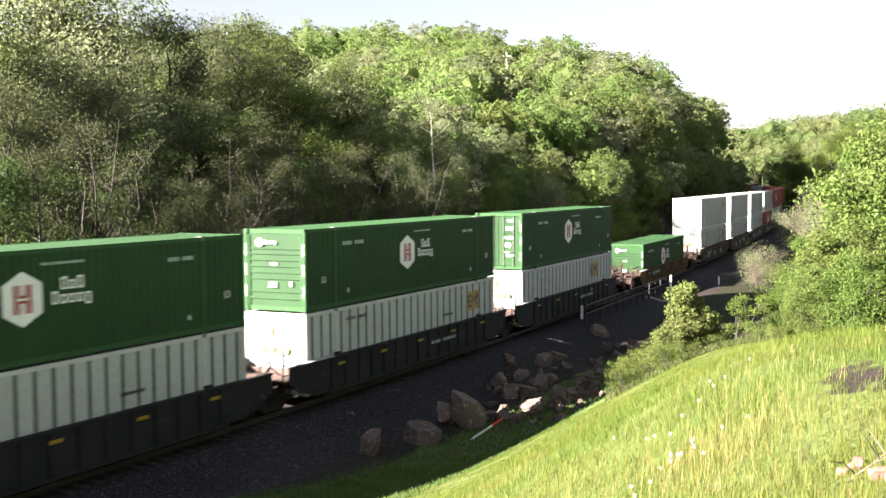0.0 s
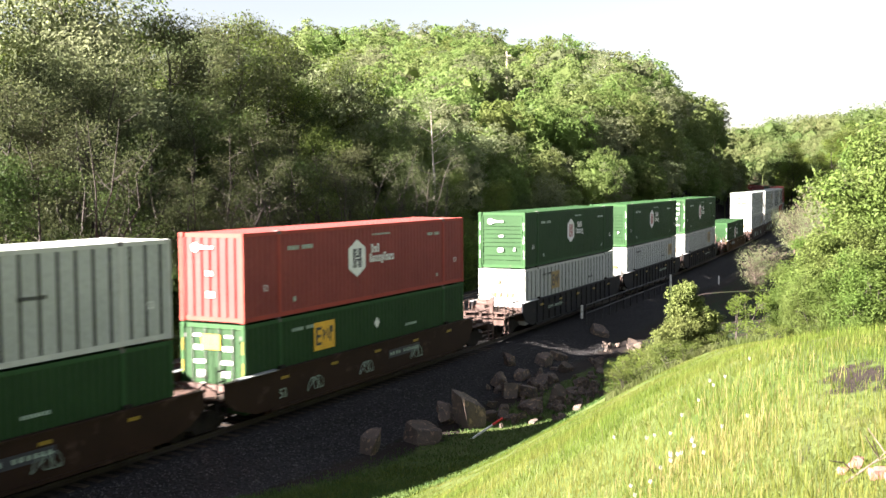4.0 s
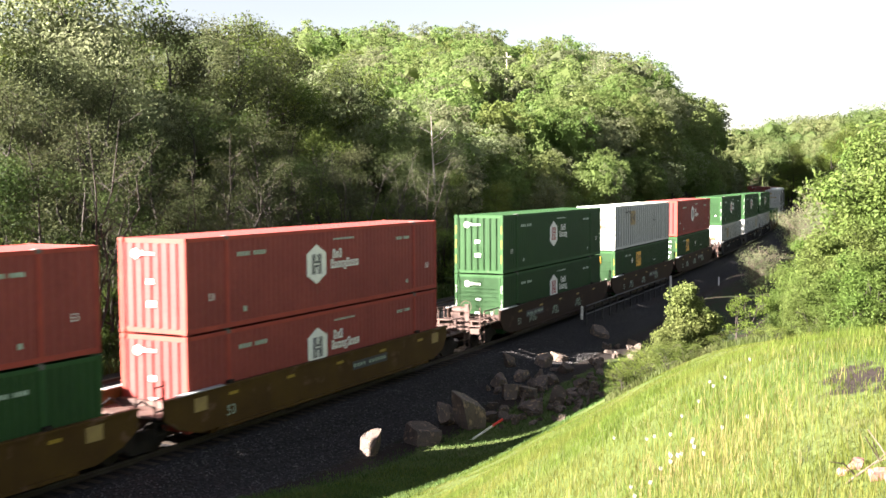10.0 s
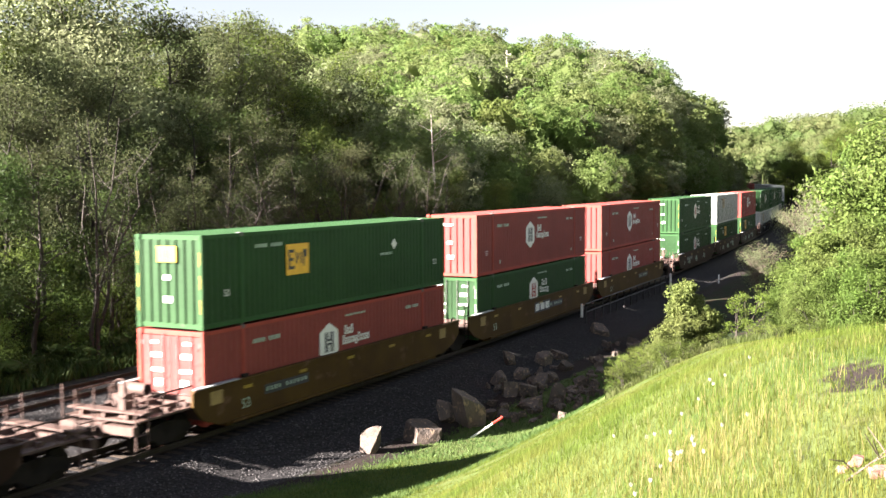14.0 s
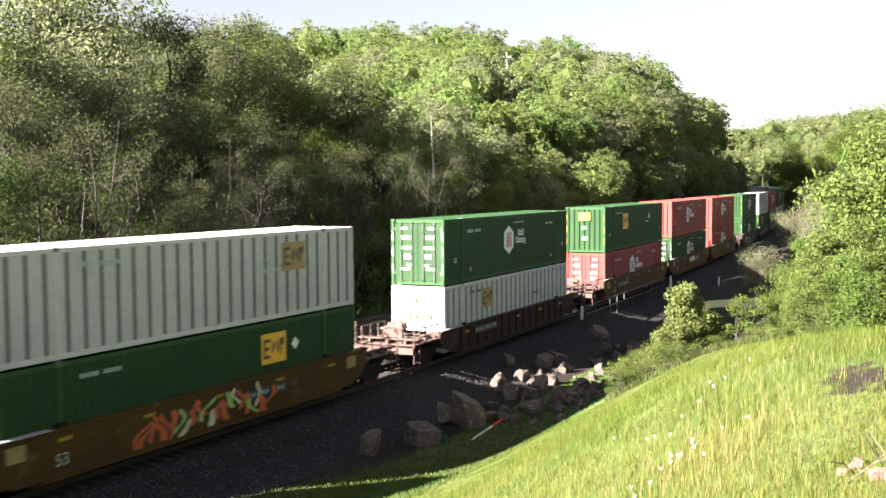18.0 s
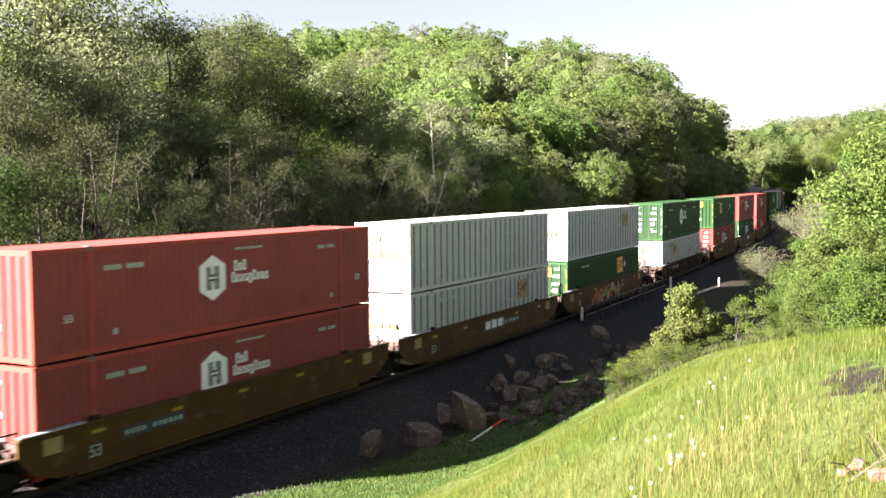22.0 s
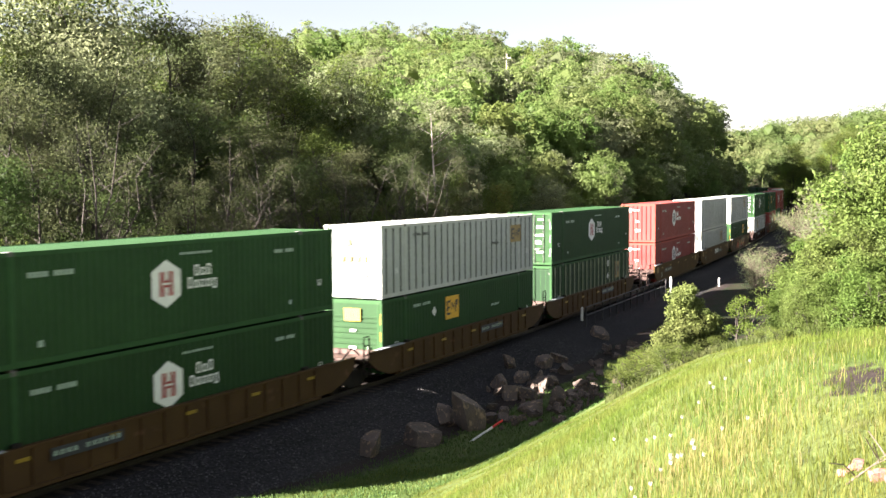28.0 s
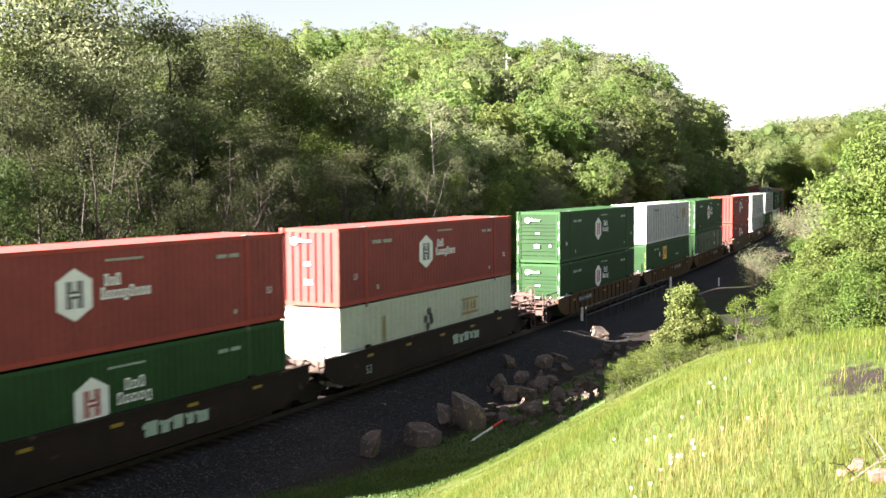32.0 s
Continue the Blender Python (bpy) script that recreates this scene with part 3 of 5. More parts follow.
            lettering(c, bars("lettering", [(.0 + k * .13, 2.46, .09 + k * .13, 2.53) for k in range(11)], y, FADED))
            lettering(c, bars("lettering", [(-5.6 + k * .17, 2.22, -5.48 + k * .17, 2.36) for k in range(9) if k != 4] + [(4.6 + k * .12, 2.24, 4.69 + k * .12, 2.36) for k in range(9) if k != 4], y, FADED))
            part("sticker", bars("sticker", [(-5.32, .45, -5.16, .62)], y, FADED), c)
            part("sticker", bars("sticker", [(5.38, .45, 5.52, .60)], y, FADED), c)
        if mark in ("emp", "emplow", "empmid", "emprev", "empwhite", "empfaded", "emppair"):
            x, z, q, m1, m2 = {"emp": (-3.7, 1.85, 1.05, DECAL_YEL, DECAL_DARK), "emplow": (-2.4, 2.0, 1.0, DECAL_YEL, DECAL_DARK), "empmid": (-4.1, 2.0, 1.0, DECAL_YEL, DECAL_DARK), "emprev": (2.4, 2.0, 1.0, DECAL_YEL, DECAL_DARK), "empwhite": (-4.0, 2.0, .95, DECAL_OCHRE, DECAL_DARK),
                               "empfaded": (3.6, 2.05, .95, DECAL_OCHRE, DECAL_DARK), "emppair": (5.0, 2.0, .85, DECAL_OCHRE, DECAL_DARK)}[mark]
            pl = part("sign_plate", bars("sign_plate", [(x, z - q / 2, x + 1.35, z + q / 2)], y - .004, m1, .008), c, "faded yellow sign with dark bars", turn)
            part("sign_emblem", bars("sign_emblem", [(x + .12, z - q * .32, x + .22, z + q * .32), (x + .22, z + q * .22, x + .48, z + q * .32), (x + .22, z - q * .05, x + .42, z + q * .05), (x + .22, z - q * .32, x + .48, z - q * .22),
                                                (x + .56, z - q * .15, x + .64, z + q * .22), (x + .70, z - q * .02, x + .76, z + q * .18), (x + .84, z - q * .15, x + .92, z + q * .22), (x + 1.0, z - q * .25, x + 1.08, z + q * .3), (x + 1.08, z + q * .05, x + 1.22, z + q * .3)], y - .010, m2), pl)["kind"] = "stuff"
            lettering(c, bars("lettering", [(-5.4 + k * .17, 2.36, -5.28 + k * .17, 2.48) for k in range(9) if k != 4] + [(2.6 + k * .12, 1.6, 2.69 + k * .12, 1.7) for k in range(8)], y, FADED if mark not in ("empwhite", "emppair") else RIB_GREY))
        if mark in ("emp", "emplow", "empmid", "emprev", "diamond"):
            part("placard", slab_mesh("placard", [(0, .22), (.22, 0), (0, -.22), (-.22, 0)], y, y + .006, DECAL), c, "white diamond placard", (turn or Matrix()) @ pose({"emp": 3.7, "emplow": -3.5, "empmid": .3, "emprev": 4.3, "diamond": 2.9}[mark], 0, 2.0 if mark != "diamond" else 1.5))
        if mark == "diamond":
            pl = part("sign_plate", bars("sign_plate", [(4.55, 1.25, 5.5, 2.3)], y - .004, DECAL_OCHRE, .008), c, "faded ochre sign with dark bars")
            part("sign_emblem", bars("sign_emblem", [(4.65, 1.42, 4.74, 2.12), (4.74, 2.02, 4.95, 2.12), (4.74, 1.72, 4.9, 1.82), (4.74, 1.42, 4.95, 1.52), (5.02, 1.6, 5.1, 2.05), (5.18, 1.7, 5.25, 2.0), (5.32, 1.6, 5.4, 2.05)], y - .010, DECAL_DARK), pl)["kind"] = "stuff"
            part("sticker", bars("sticker", [(2.7, 2.12, 3.15, 2.5)], y - .004, PLATE_PALE, .008), c)
        if mark == "cream":
            lettering(c, bars("lettering", [(-4.9, 1.3, -4.82, 2.3), (-4.75, 1.3, -4.67, 2.3)] + [(2.4, 1.5, 4.1, 1.62), (2.4, 2.15, 4.1, 2.25), (2.55, 1.7, 2.7, 2.1), (2.9, 1.7, 3.1, 2.1), (3.3, 1.7, 3.45, 2.1), (3.6, 1.7, 3.9, 2.1)], y, DECAL_OCHRE))
            for dx, dz in ((0, 0), (.32, .3), (.55, -.12), (.2, -.32), (.5, .05)):
                part("badge", hexagon("badge", .30, .36, y, DECAL_DARK), c, "", (turn or Matrix()) @ pose(-1.2 + dx, 0, 1.75 + dz))
        if length > 15:
            for x in (-6.9, 7.2):
                if mark != "cream" and mark != "empfaded":
                    part("size_mark", SIZE_MARK, c, "", (turn or Matrix()) @ pose(x, y, .95))
    # marks on the rear wall
    x = -hl - .004
    if end in ("ribs", "louvre"):
        if mark.startswith("hub"):
            disc = slab_mesh("end_logo", [(.16 * math.sin(a), .17 * math.cos(a)) for a in np.arange(6) * math.pi / 3], -.01, .01, DECAL)
            part("end_logo", disc, c, "small white hexagon sign", pose(x, .62, 2.42, 0, 0, 90))
            lettering(c, boxes_mesh("lettering", [((x, .36 - k * .11, 2.37), (x + .02, .43 - k * .11, 2.37 + (.10 if k else .14))) for k in range(5)], DECAL))
        notices(c, [((x, a, b), (x + .02, a + p, b + q)) for a, b, p, q in (((-.10, 1.62, .26, .09), (-.08, .84, .30, .20), (-.74, .90, .08, .16)) if end == "louvre" else ((-.05, 1.50, .11, .16), (.09, 1.50, .11, .16), (-.12, .80, .32, .20)))])
    if paint is WHITE:
        spots = [((x - .010, a, z), (x + .02, a + p, z + q)) for a, z, p, q in ((.10, 2.10, .34, .26), (-.62, 1.46, .26, .22), (-.28, 1.46, .22, .22), (.06, 1.46, .26, .22), (.40, 1.46, .22, .22))]
        part("end_lettering", boxes_mesh("end_lettering", spots, DECAL_OCHRE), c, "faded ochre bars on the end wall")["kind"] = "stuff"
    if mark in ("emp", "emplow", "empmid", "emprev"):
        sg = part("end_sign", boxes_mesh("end_sign", [((x - .012, -.32, 2.05), (x + .02, .42, 2.55))], DECAL_YEL), c, "small yellow sign")
        part("end_sign_emblem", boxes_mesh("end_sign_emblem", [((x - .016, a, 2.14), (x - .012, a + .1, 2.46)) for a in (.25, .05, -.08, -.24)], DECAL_DARK), sg)
    if paint is GREEN:
        part("reflective_tape", boxes_mesh("reflective_tape", [((x - .002, s * (w - .095), z), (x + .03, s * (w - .055), z + .42)) for s in (-1, 1) for z in (.5, 1.25, 1.95)], REFLECT if end == "ribs" or mark.startswith("emp") else PLATE_PALE), c)["kind"] = "stuff"
    return c


def box_of(kind):
    """The first container of a kind is built; the rest are copies."""
    spec = {
        "green_louvre": ("dark green corrugated steel container with white hexagon sign and slatted end", GREEN, GREEN_POST, "louvre", "fine", "hub"),
        "green_ribs": ("dark green corrugated steel container with white hexagon sign, ribbed end", GREEN, GREEN_POST, "ribs", "fine", "hub"),
        "green_door": ("dark green corrugated container, white hexagon sign, locked doors", GREEN, GREEN_POST, "door", "fine", "hub"),
        "red_ribs": ("faded red corrugated steel container with white hexagon sign, ribbed end", RED, RED_POST, "ribs", "fine", "hubdark"),
        "red_door": ("faded red corrugated container with white hexagon sign and doors", RED, RED_POST, "door", "fine", "hubdark"),
        "white_door": ("white panelled container with dark ribs and faded ochre sign", WHITE, WHITE_POST, "plaindoor", "wide", "empwhite"),
        "white_door_end": ("white panelled container with dark ribs, small faded sign", WHITE, WHITE_POST, "plaindoor", "wide", "empfaded"),
        "white_sign_front": ("white panelled container with ochre sign near one end", WHITE, WHITE_POST, "plaindoor", "wide", "emppair"),
        "green_yellow": ("green corrugated container with yellow sign and white diamond", GREEN, GREEN_POST, "ribs", "fine", "emp"),
        "green_yellow_low": ("green corrugated container with yellow sign, slatted end", GREEN, GREEN_POST, "louvre", "fine", "emplow"),
        "green_yellow_door": ("green corrugated container with yellow sign and doors", GREEN, GREEN_POST, "door", "fine", "empmid"),
        "green_yellow_rev": ("green corrugated container with doors, yellow sign and white diamond", GREEN, GREEN_POST, "door", "fine", "emprev"),
        "white_plain": ("plain white panelled container with dark ribs", WHITE, WHITE_POST, "plaindoor", "wide", ""),
        "green_pale_ribs": ("green container with pale upright ribs and plain doors", PALE_GREEN, GREEN_POST, "plaindoor", "mid", "diamond"),
        "green_diamond": ("dark green corrugated container with white diamond and hexagon sign", GREEN, GREEN_POST, "ribs", "fine", "hub"),
        "cream_ribs": ("cream corrugated steel container with faded brown lettering", CREAM, CREAM, "plaindoor", "mid", "cream"),
        "green_short": ("short dark green corrugated container with white hexagon sign", GREEN, GREEN_POST, "louvre", "fine", "hub"),
    }[kind]
    if kind not in SHAPES:
        label, paint, post, end, side, mark = spec
        SHAPES[kind] = container(kind, label, paint, post, end, side, mark, 14.63 if kind == "green_short" else BOX_L, pale=RIB_PALE if kind == "green_pale_ribs" else None)
        return SHAPES[kind]
    return copy_thing(SHAPES[kind], Matrix())


# ---------------------------------------------------------------- well cars
def wheel_mesh():
    v, f = tube_arrays([(0, -.07, 0), (0, -.05, 0), (0, .05, 0), (0, .07, 0)], [.16, .42, .45, .2], 20)
    return mesh_of("wheel", v, f, TRUCK, False)


WHEEL = wheel_mesh()
FRAME_SIDE = slab_mesh("side_frame", [(-1.15, .42), (-1.05, .62), (-.45, .78), (.45, .78), (1.05, .62), (1.15, .42), (.95, .36), (.55, .34), (.32, .16), (-.32, .16), (-.55, .34), (-.95, .36)], -.07, .07, TRUCK)
BOLSTER = boxes_mesh("bolster", [((-.22, -1.05, .50), (.22, 1.05, .80))], TRUCK)
AXLE = tubes_mesh("axle", [([(0, -.8, .45), (0, .8, .45)], [.08, .08])], TRUCK, 8)
SPRING = tubes_mesh("spring_group", [([(dx, 0, .3), (dx, 0, .6)], [.06, .06]) for dx in (-.14, 0, .14)], TRUCK, 8)


def bogie(car, x):
    b = part("bogie", BOLSTER, car, "grimy cast steel bogie", pose(x, 0, 0))
    for s in (-1, 1):
        part("side_frame", FRAME_SIDE, b, "", pose(0, s * .98, 0))
        part("spring_group", SPRING, b, "", pose(0, s * .98, 0))
        for a in (-.88, .88):
            part("wheel", WHEEL, b, "", pose(a, s * .75, .45))
    for a in (-.88, .88):
        part("axle", AXLE, b, "", pose(a, 0, 0))


WELL_MARK = word_mesh("53", .46, FADED)


def well_car(label, paint, ribbed, top, rear_end, front_end, plate_x, group, tagged_side=False):
    """One unit of a well car: deep sides, chords, floor beams, end decks, bogies and, at the ends of a set, platform gear."""
    w = HALF_W
    c = thing("well_car", label, "railway car", group)
    hl = 8.2
    for s in (-1, 1):
        y0, y1 = s * (w + .06), s * (w + .13)
        back = [(-hl - .55, top - .06), (-hl - .55, top - .50), (-hl - .15, .62), (-7.5, .34)] if rear_end else [(-hl - 1.05, top - .06), (-hl - 1.05, 1.0), (-hl - .45, .62), (-7.7, .34)]
        fore = [(7.5, .34), (hl + .15, .62), (hl + .55, top - .50), (hl + .55, top - .06)] if front_end else [(7.7, .34), (hl + .45, .62), (hl + 1.05, 1.0), (hl + 1.05, top - .06)]
        outline = back + fore
        side = part("side_sill", slab_mesh("side_sill", outline, min(y0, y1), max(y0, y1), paint), c)
        part("step_plate", boxes_mesh("step_plate", [((-hl - .5, s * (w + .01), top), (-6.6, s * (w + .24), top + .03))], STEP_GREY), c, "pale galvanised step plate")
        part("top_chord", boxes_mesh("top_chord", [((back[0][0], s * (w + .03), top - .07), (fore[-1][0], s * (w + .20), top))], paint), c)
        part("bottom_chord", boxes_mesh("bottom_chord", [((-6.9, s * (w + .05), .27), (6.9, s * (w + .19), .37))], paint), c)
        if ribbed:
            for k in range(15):
                x = -6.65 + k * .95
                part("rib", boxes_mesh("rib", [((x - .045, s * (w + .13), .37), (x + .045, s * (w + .19), top - .07))], paint), side)
        for x in (-6.3, 6.0):
            part("guide_lug", boxes_mesh("guide_lug", [((x, s * (w + .02), top), (x + .28, s * (w + .14), top + .10))], TRUCK), c)
        # reporting plate, drawn as bars, and yellow reflectors
        yy = s * (w + (.20 if ribbed else .134))
        sg = -1 if s < 0 else 1
        if s > 0:
            continue
        pl = part("number_plate", boxes_mesh("number_plate", [((plate_x * -s, yy, .86), ((plate_x + 2.55) * -s, yy + sg * .006, 1.18))], DECAL_DARK if paint not in (W_BLACK, W_BLUE) else paint), side, "dark plate with pale bars")
        part("plate_lettering", boxes_mesh("plate_lettering", [(((plate_x + .1 + k * .22) * -s, yy + sg * .006, .96), ((plate_x + .21 + k * .22) * -s, yy + sg * .010, 1.09)) for k in range(11) if k != 4], FADED), pl)["kind"] = "stuff"
        if not ribbed and s < 0:
            part("size_mark", WELL_MARK, side, "painted size number", pose(-6.2, yy - .004, .62))
            for k, (x, z, bw, bh) in enumerate(((1.2, .72, .5, .42), (1.85, .70, .34, .36), (2.35, .72, .42, .40), (2.95, .75, .3, .3), (3.4, .7, .5, .34)) if paint == W_BLACK else ()):
                part("painted_bar", boxes_mesh("painted_bar", [((x, yy - .008, z), (x + bw, yy, z + bh))], FADED), side)
            if paint == W_YELLOW:
                for x in (-7.95, 7.35):
                    part("end_placard", boxes_mesh("end_placard", [((x, yy - .004, 1.0), (x + .6, yy, 1.42))], DECAL_OCHRE), side, "faded yellow placard")
            if paint == W_YELLOW and not rear_end and not front_end:
                sign = part("name_plate", boxes_mesh("name_plate", [((-.85, yy - .004, .80), (1.55, yy, 1.36))], DECAL_DARK), side, "dark painted panel with three white bars")
                for x, bw in ((-.70, .56), (.05, .56), (.78, .62)):
                    part("painted_bar", boxes_mesh("painted_bar", [((x, yy - .009, .90), (x + bw, yy - .004, 1.26))], DECAL), sign)
            if paint == W_BROWN:
                for x in (-4.6, -1.1, 2.9):
                    scrawl = [(x + .28 * math.cos(a * 1.9) + a * .09, yy - .003, .80 + .22 * math.sin(a * 2.7)) for a in np.linspace(0, 9, 40)]
                    part("scrawl", tubes_mesh("scrawl", [(scrawl, [.012] * 40)], FADED, 4), side, "pale chalked scrawl")
            if tagged_side:
                r = random.Random(8)
                for k in range(22):
                    x, z, mat = -3.4 + k * .28, r.uniform(.62, 1.15), (TAG_ORANGE, TAG_ORANGE, TAG_GREEN, TAG_CREAM)[k % 4] if k > 5 else TAG_ORANGE
                    # a bent brush stroke with a dark edge round it
                    lean, bend, hh, ww = r.uniform(-.25, .35), r.uniform(-.22, .22), r.uniform(.24, .40), r.uniform(.09, .17)
                    for name, grow_by, lift, m in (("graffiti_edge", .035, 0, DECAL_DARK), ("graffiti", 0, .002, mat)):
                        mid = [(x + lean * u + bend * math.cos(3 * u + k), max(.42, min(1.45, z + u * hh))) for u in (-1, -.6, -.2, .2, .6, 1)]
                        wide = [(ww + grow_by) * f for f in (.7, 1, .8, .9, 1.1, .6)]
                        ring = [(a - q, b - grow_by * (i == 0)) for i, ((a, b), q) in enumerate(zip(mid, wide))] + [(a + q, b + grow_by * (i == 0)) for i, ((a, b), q) in enumerate(zip(mid[::-1], wide[::-1]))]
                        part(name, slab_mesh(name, ring, yy - .004 - k * .003 - lift, yy, m), side, "spray-painted graffiti stroke")
        for k in range(5):
            x = -6.3 + k * 3.1
            part("reflector", boxes_mesh("reflector", [((x, yy, top - .36), (x + .45, yy + sg * .006, top - .26))], REFLECT), side)
    beam = boxes_mesh("floor_beam", [((0, -w - .06, .20), (.25, w + .06, .34))], paint)
    for x in (-7.1, -6.0, -3.0, -.1, 3.0, 5.8, 6.9):
        part("floor_beam", beam, c, "", pose(x, 0, 0))
    for sgn, is_end in ((-1, rear_end), (1, front_end)):
        out = hl + (3.05 if is_end else 1.45)
        deck_z = 1.12
        part("end_deck", boxes_mesh("end_deck", [((sgn * (hl + .02), -w - .05, deck_z - .06), (sgn * (out - .25), w + .05, deck_z)), ((sgn * (hl - .08), -w, deck_z - .5), (sgn * (hl + .1), w, deck_z + .18))], DECK), c, "rusty deck plate over the bogie")
        part("centre_beam", boxes_mesh("centre_beam", [((sgn * 7.4, -.28, .62), (sgn * out, .28, 1.05))], DECK), c)
        if is_end:
            part("cross_walk", boxes_mesh("cross_walk", [((sgn * (out - .75), -1.42, deck_z + .16), (sgn * (out - .35), 1.42, deck_z + .21))], DECK), c, "open steel walkway across the end")
            part("end_sill", boxes_mesh("end_sill", [((sgn * (out - .22), -1.38, .75), (sgn * out, 1.38, 1.0))], DECK), c)
            part("coupler", boxes_mesh("coupler", [((sgn * out, -.10, .72), (sgn * (out + .45), .10, .95)), ((sgn * (out + .36), -.16, .66), (sgn * (out + .60), .16, 1.0))], TRUCK), c)
            for s in (-1, 1):
                lad = [([(sgn * (out - a), s * 1.38, .28), (sgn * (out - a), s * 1.38, 2.0 if a < .3 else 1.75)], [.03, .03]) for a in (.12, .62)]
                lad += [([(sgn * (out - .12), s * 1.38, z), (sgn * (out - .62), s * 1.38, z)], [.022, .022]) for z in (.34, .72, 1.1, 1.5)]
                part("ladder", tubes_mesh("ladder", lad, DECK), c, "rusty side ladder with grab irons")
                rail = [([(sgn * (hl + .5), s * 1.33, deck_z), (sgn * (hl + .5), s * 1.33, deck_z + .62), (sgn * (out - .7), s * 1.33, deck_z + .62)], [.028] * 3)]
                rail += [([(sgn * (hl + .5 + q), s * 1.33, deck_z), (sgn * (hl + .5 + q), s * 1.33, deck_z + .62)], [.024] * 2) for q in (.6, 1.25, 1.85)]
                part("handrail", tubes_mesh("handrail", rail, DECK), c)
            for y in (-.9, -.05, .8):
                part("deck_stringer", boxes_mesh("deck_stringer", [((sgn * (hl + .3), y, deck_z), (sgn * (out - .3), y + .10, deck_z + .14))], DECK), c)
            for q in (.5, 1.3, 2.1):
                part("deck_crossbar", boxes_mesh("deck_crossbar", [((sgn * (hl + q), -1.2, deck_z), (sgn * (hl + q + .12), 1.2, deck_z + .12))], DECK), c)
            if sgn < 0:
                part("brake_stand", boxes_mesh("brake_stand", [((-out + .50, -.62, deck_z), (-out + .64, -.42, deck_z + .95))], DECK), c)
                v, f = tube_arrays([(0, .27 * math.cos(a), .27 * math.sin(a)) for a in np.linspace(0, 2 * math.pi, 17)], [.02] * 17, 6)
                part("brake_wheel", mesh_of("brake_wheel", v, f, DECK), c, "", pose(-out + .46, -.52, deck_z + .85))
                part("air_tank", tubes_mesh("air_tank", [([(-hl - .75, .2, deck_z + .42), (-hl - .70, .2, deck_z + .42), (-hl - .70, 1.0, deck_z + .42), (-hl - .75, 1.02, deck_z + .42)][1:3], [.19, .19])], DECK, 12), c, "rusty round air tank")
                part("valve_box", boxes_mesh("valve_box", [((-hl - 1.6, .25, deck_z), (-hl - 1.15, .75, deck_z + .42)), ((-hl - 2.0, -.2, deck_z), (-hl - 1.75, .1, deck_z + .32))], DECK), c)
            bogie(c, sgn * (out - 1.75))
        elif sgn < 0:
            part("joint_casting", boxes_mesh("joint_casting", [((sgn * (out - .1), -.35, .55), (sgn * (out + .45), .35, 1.05))], TRUCK), c)
            for s in (-1, 1):
                posts = [([(sgn * (hl + a), s * 1.30, .5), (sgn * (hl + a), s * 1.30, top + .55)], [.03, .03]) for a in (.9, 1.3)]
                posts += [([(sgn * (hl + .9), s * 1.30, z), (sgn * (hl + 1.3), s * 1.30, z)], [.022, .022]) for z in (.6, .95, 1.3, 1.65, 2.0)]
                part("ladder", tubes_mesh("ladder", posts, TRUCK), c, "ladder between the units")
            for y in (-.7, .5):
                part("hose", tubes_mesh("hose", [([(sgn * (hl + .6), y, 1.2), (sgn * (hl + 1.2), y, 1.55), (sgn * (hl + 1.9), y, 1.2)], [.03] * 3)], SEAL), c, "black air hose")
            bogie(c, sgn * (out + .25))
    return c


TRAIN = []
WELLS = {}
STYLES = {
    "slate": ("sooty slate-grey ribbed well car with rusty end decks", W_BLUE, True, 1.58),
    "brown": ("weathered brown smooth-sided well car with graffiti-worn paint", W_BROWN, False, 1.60),
    "yellow": ("dull yellow-brown smooth-sided well car with rusty end decks", W_YELLOW, False, 1.60),
    "sprayed": ("dull yellow-brown well car side covered in orange and green graffiti", W_YELLOW, False, 1.60),
    "rust": ("rust-brown ribbed single well car with rusty decks", W_BROWN, True, 1.40),
    "ochre": ("ochre-orange ribbed well car with rusty end decks", W_ORANGE, True, 1.40),
    "black": ("sooty black-brown smooth-sided well car", W_BLACK, False, 1.60),
}


def unit(s0, style, ends, lower, upper):
    """A well car with what stands in it; s0 is where the containers' rear end is at the start; ends: f, r, fr or none."""
    key = (style, ends)
    if key not in WELLS:
        label, paint, ribbed, top = STYLES[style]
        WELLS[key] = well_car(label, paint, ribbed, top, "r" in ends, "f" in ends, -5.2 if "r" in ends else 1.0, "well cars of the train", style == "sprayed")
        car = WELLS[key]
    else:
        car = copy_thing(WELLS[key], Matrix())
    load = [(car, 0.0)]
    for kind, z in ((lower, .36), (upper, .36 + BOX_H + .05)):
        if kind:
            load.append((box_of(kind), z))
    TRAIN.append((s0, load))
    return car


# the train, from its head: rear end of each load at the start, car, ends of the set, lower and upper box
unit(343.8, "brown", "r", "red_ribs", "green_ribs")
unit(320.1, "yellow", "f", "green_ribs", "red_ribs")
unit(300.6, "yellow", "", "red_ribs", "white_door")
unit(281.1, "yellow", "r", "white_door", "red_ribs")
unit(257.4, "brown", "f", "green_ribs", "red_ribs")
unit(237.9, "brown", "", "red_ribs", "green_ribs")
unit(218.4, "brown", "r", "green_yellow_low", "red_ribs")
unit(194.7, "yellow", "f", "white_door", "red_ribs")
unit(175.2, "yellow", "", "white_door", "red_ribs")
unit(155.7, "brown", "r", "red_ribs", "white_sign_front")
unit(136.6, "brown", "f", "white_sign_front", "white_sign_front")
unit(117.1, "brown", "", "white_sign_front", "white_sign_front")
unit(97.6, "brown", "r", "white_sign_front", "white_sign_front")
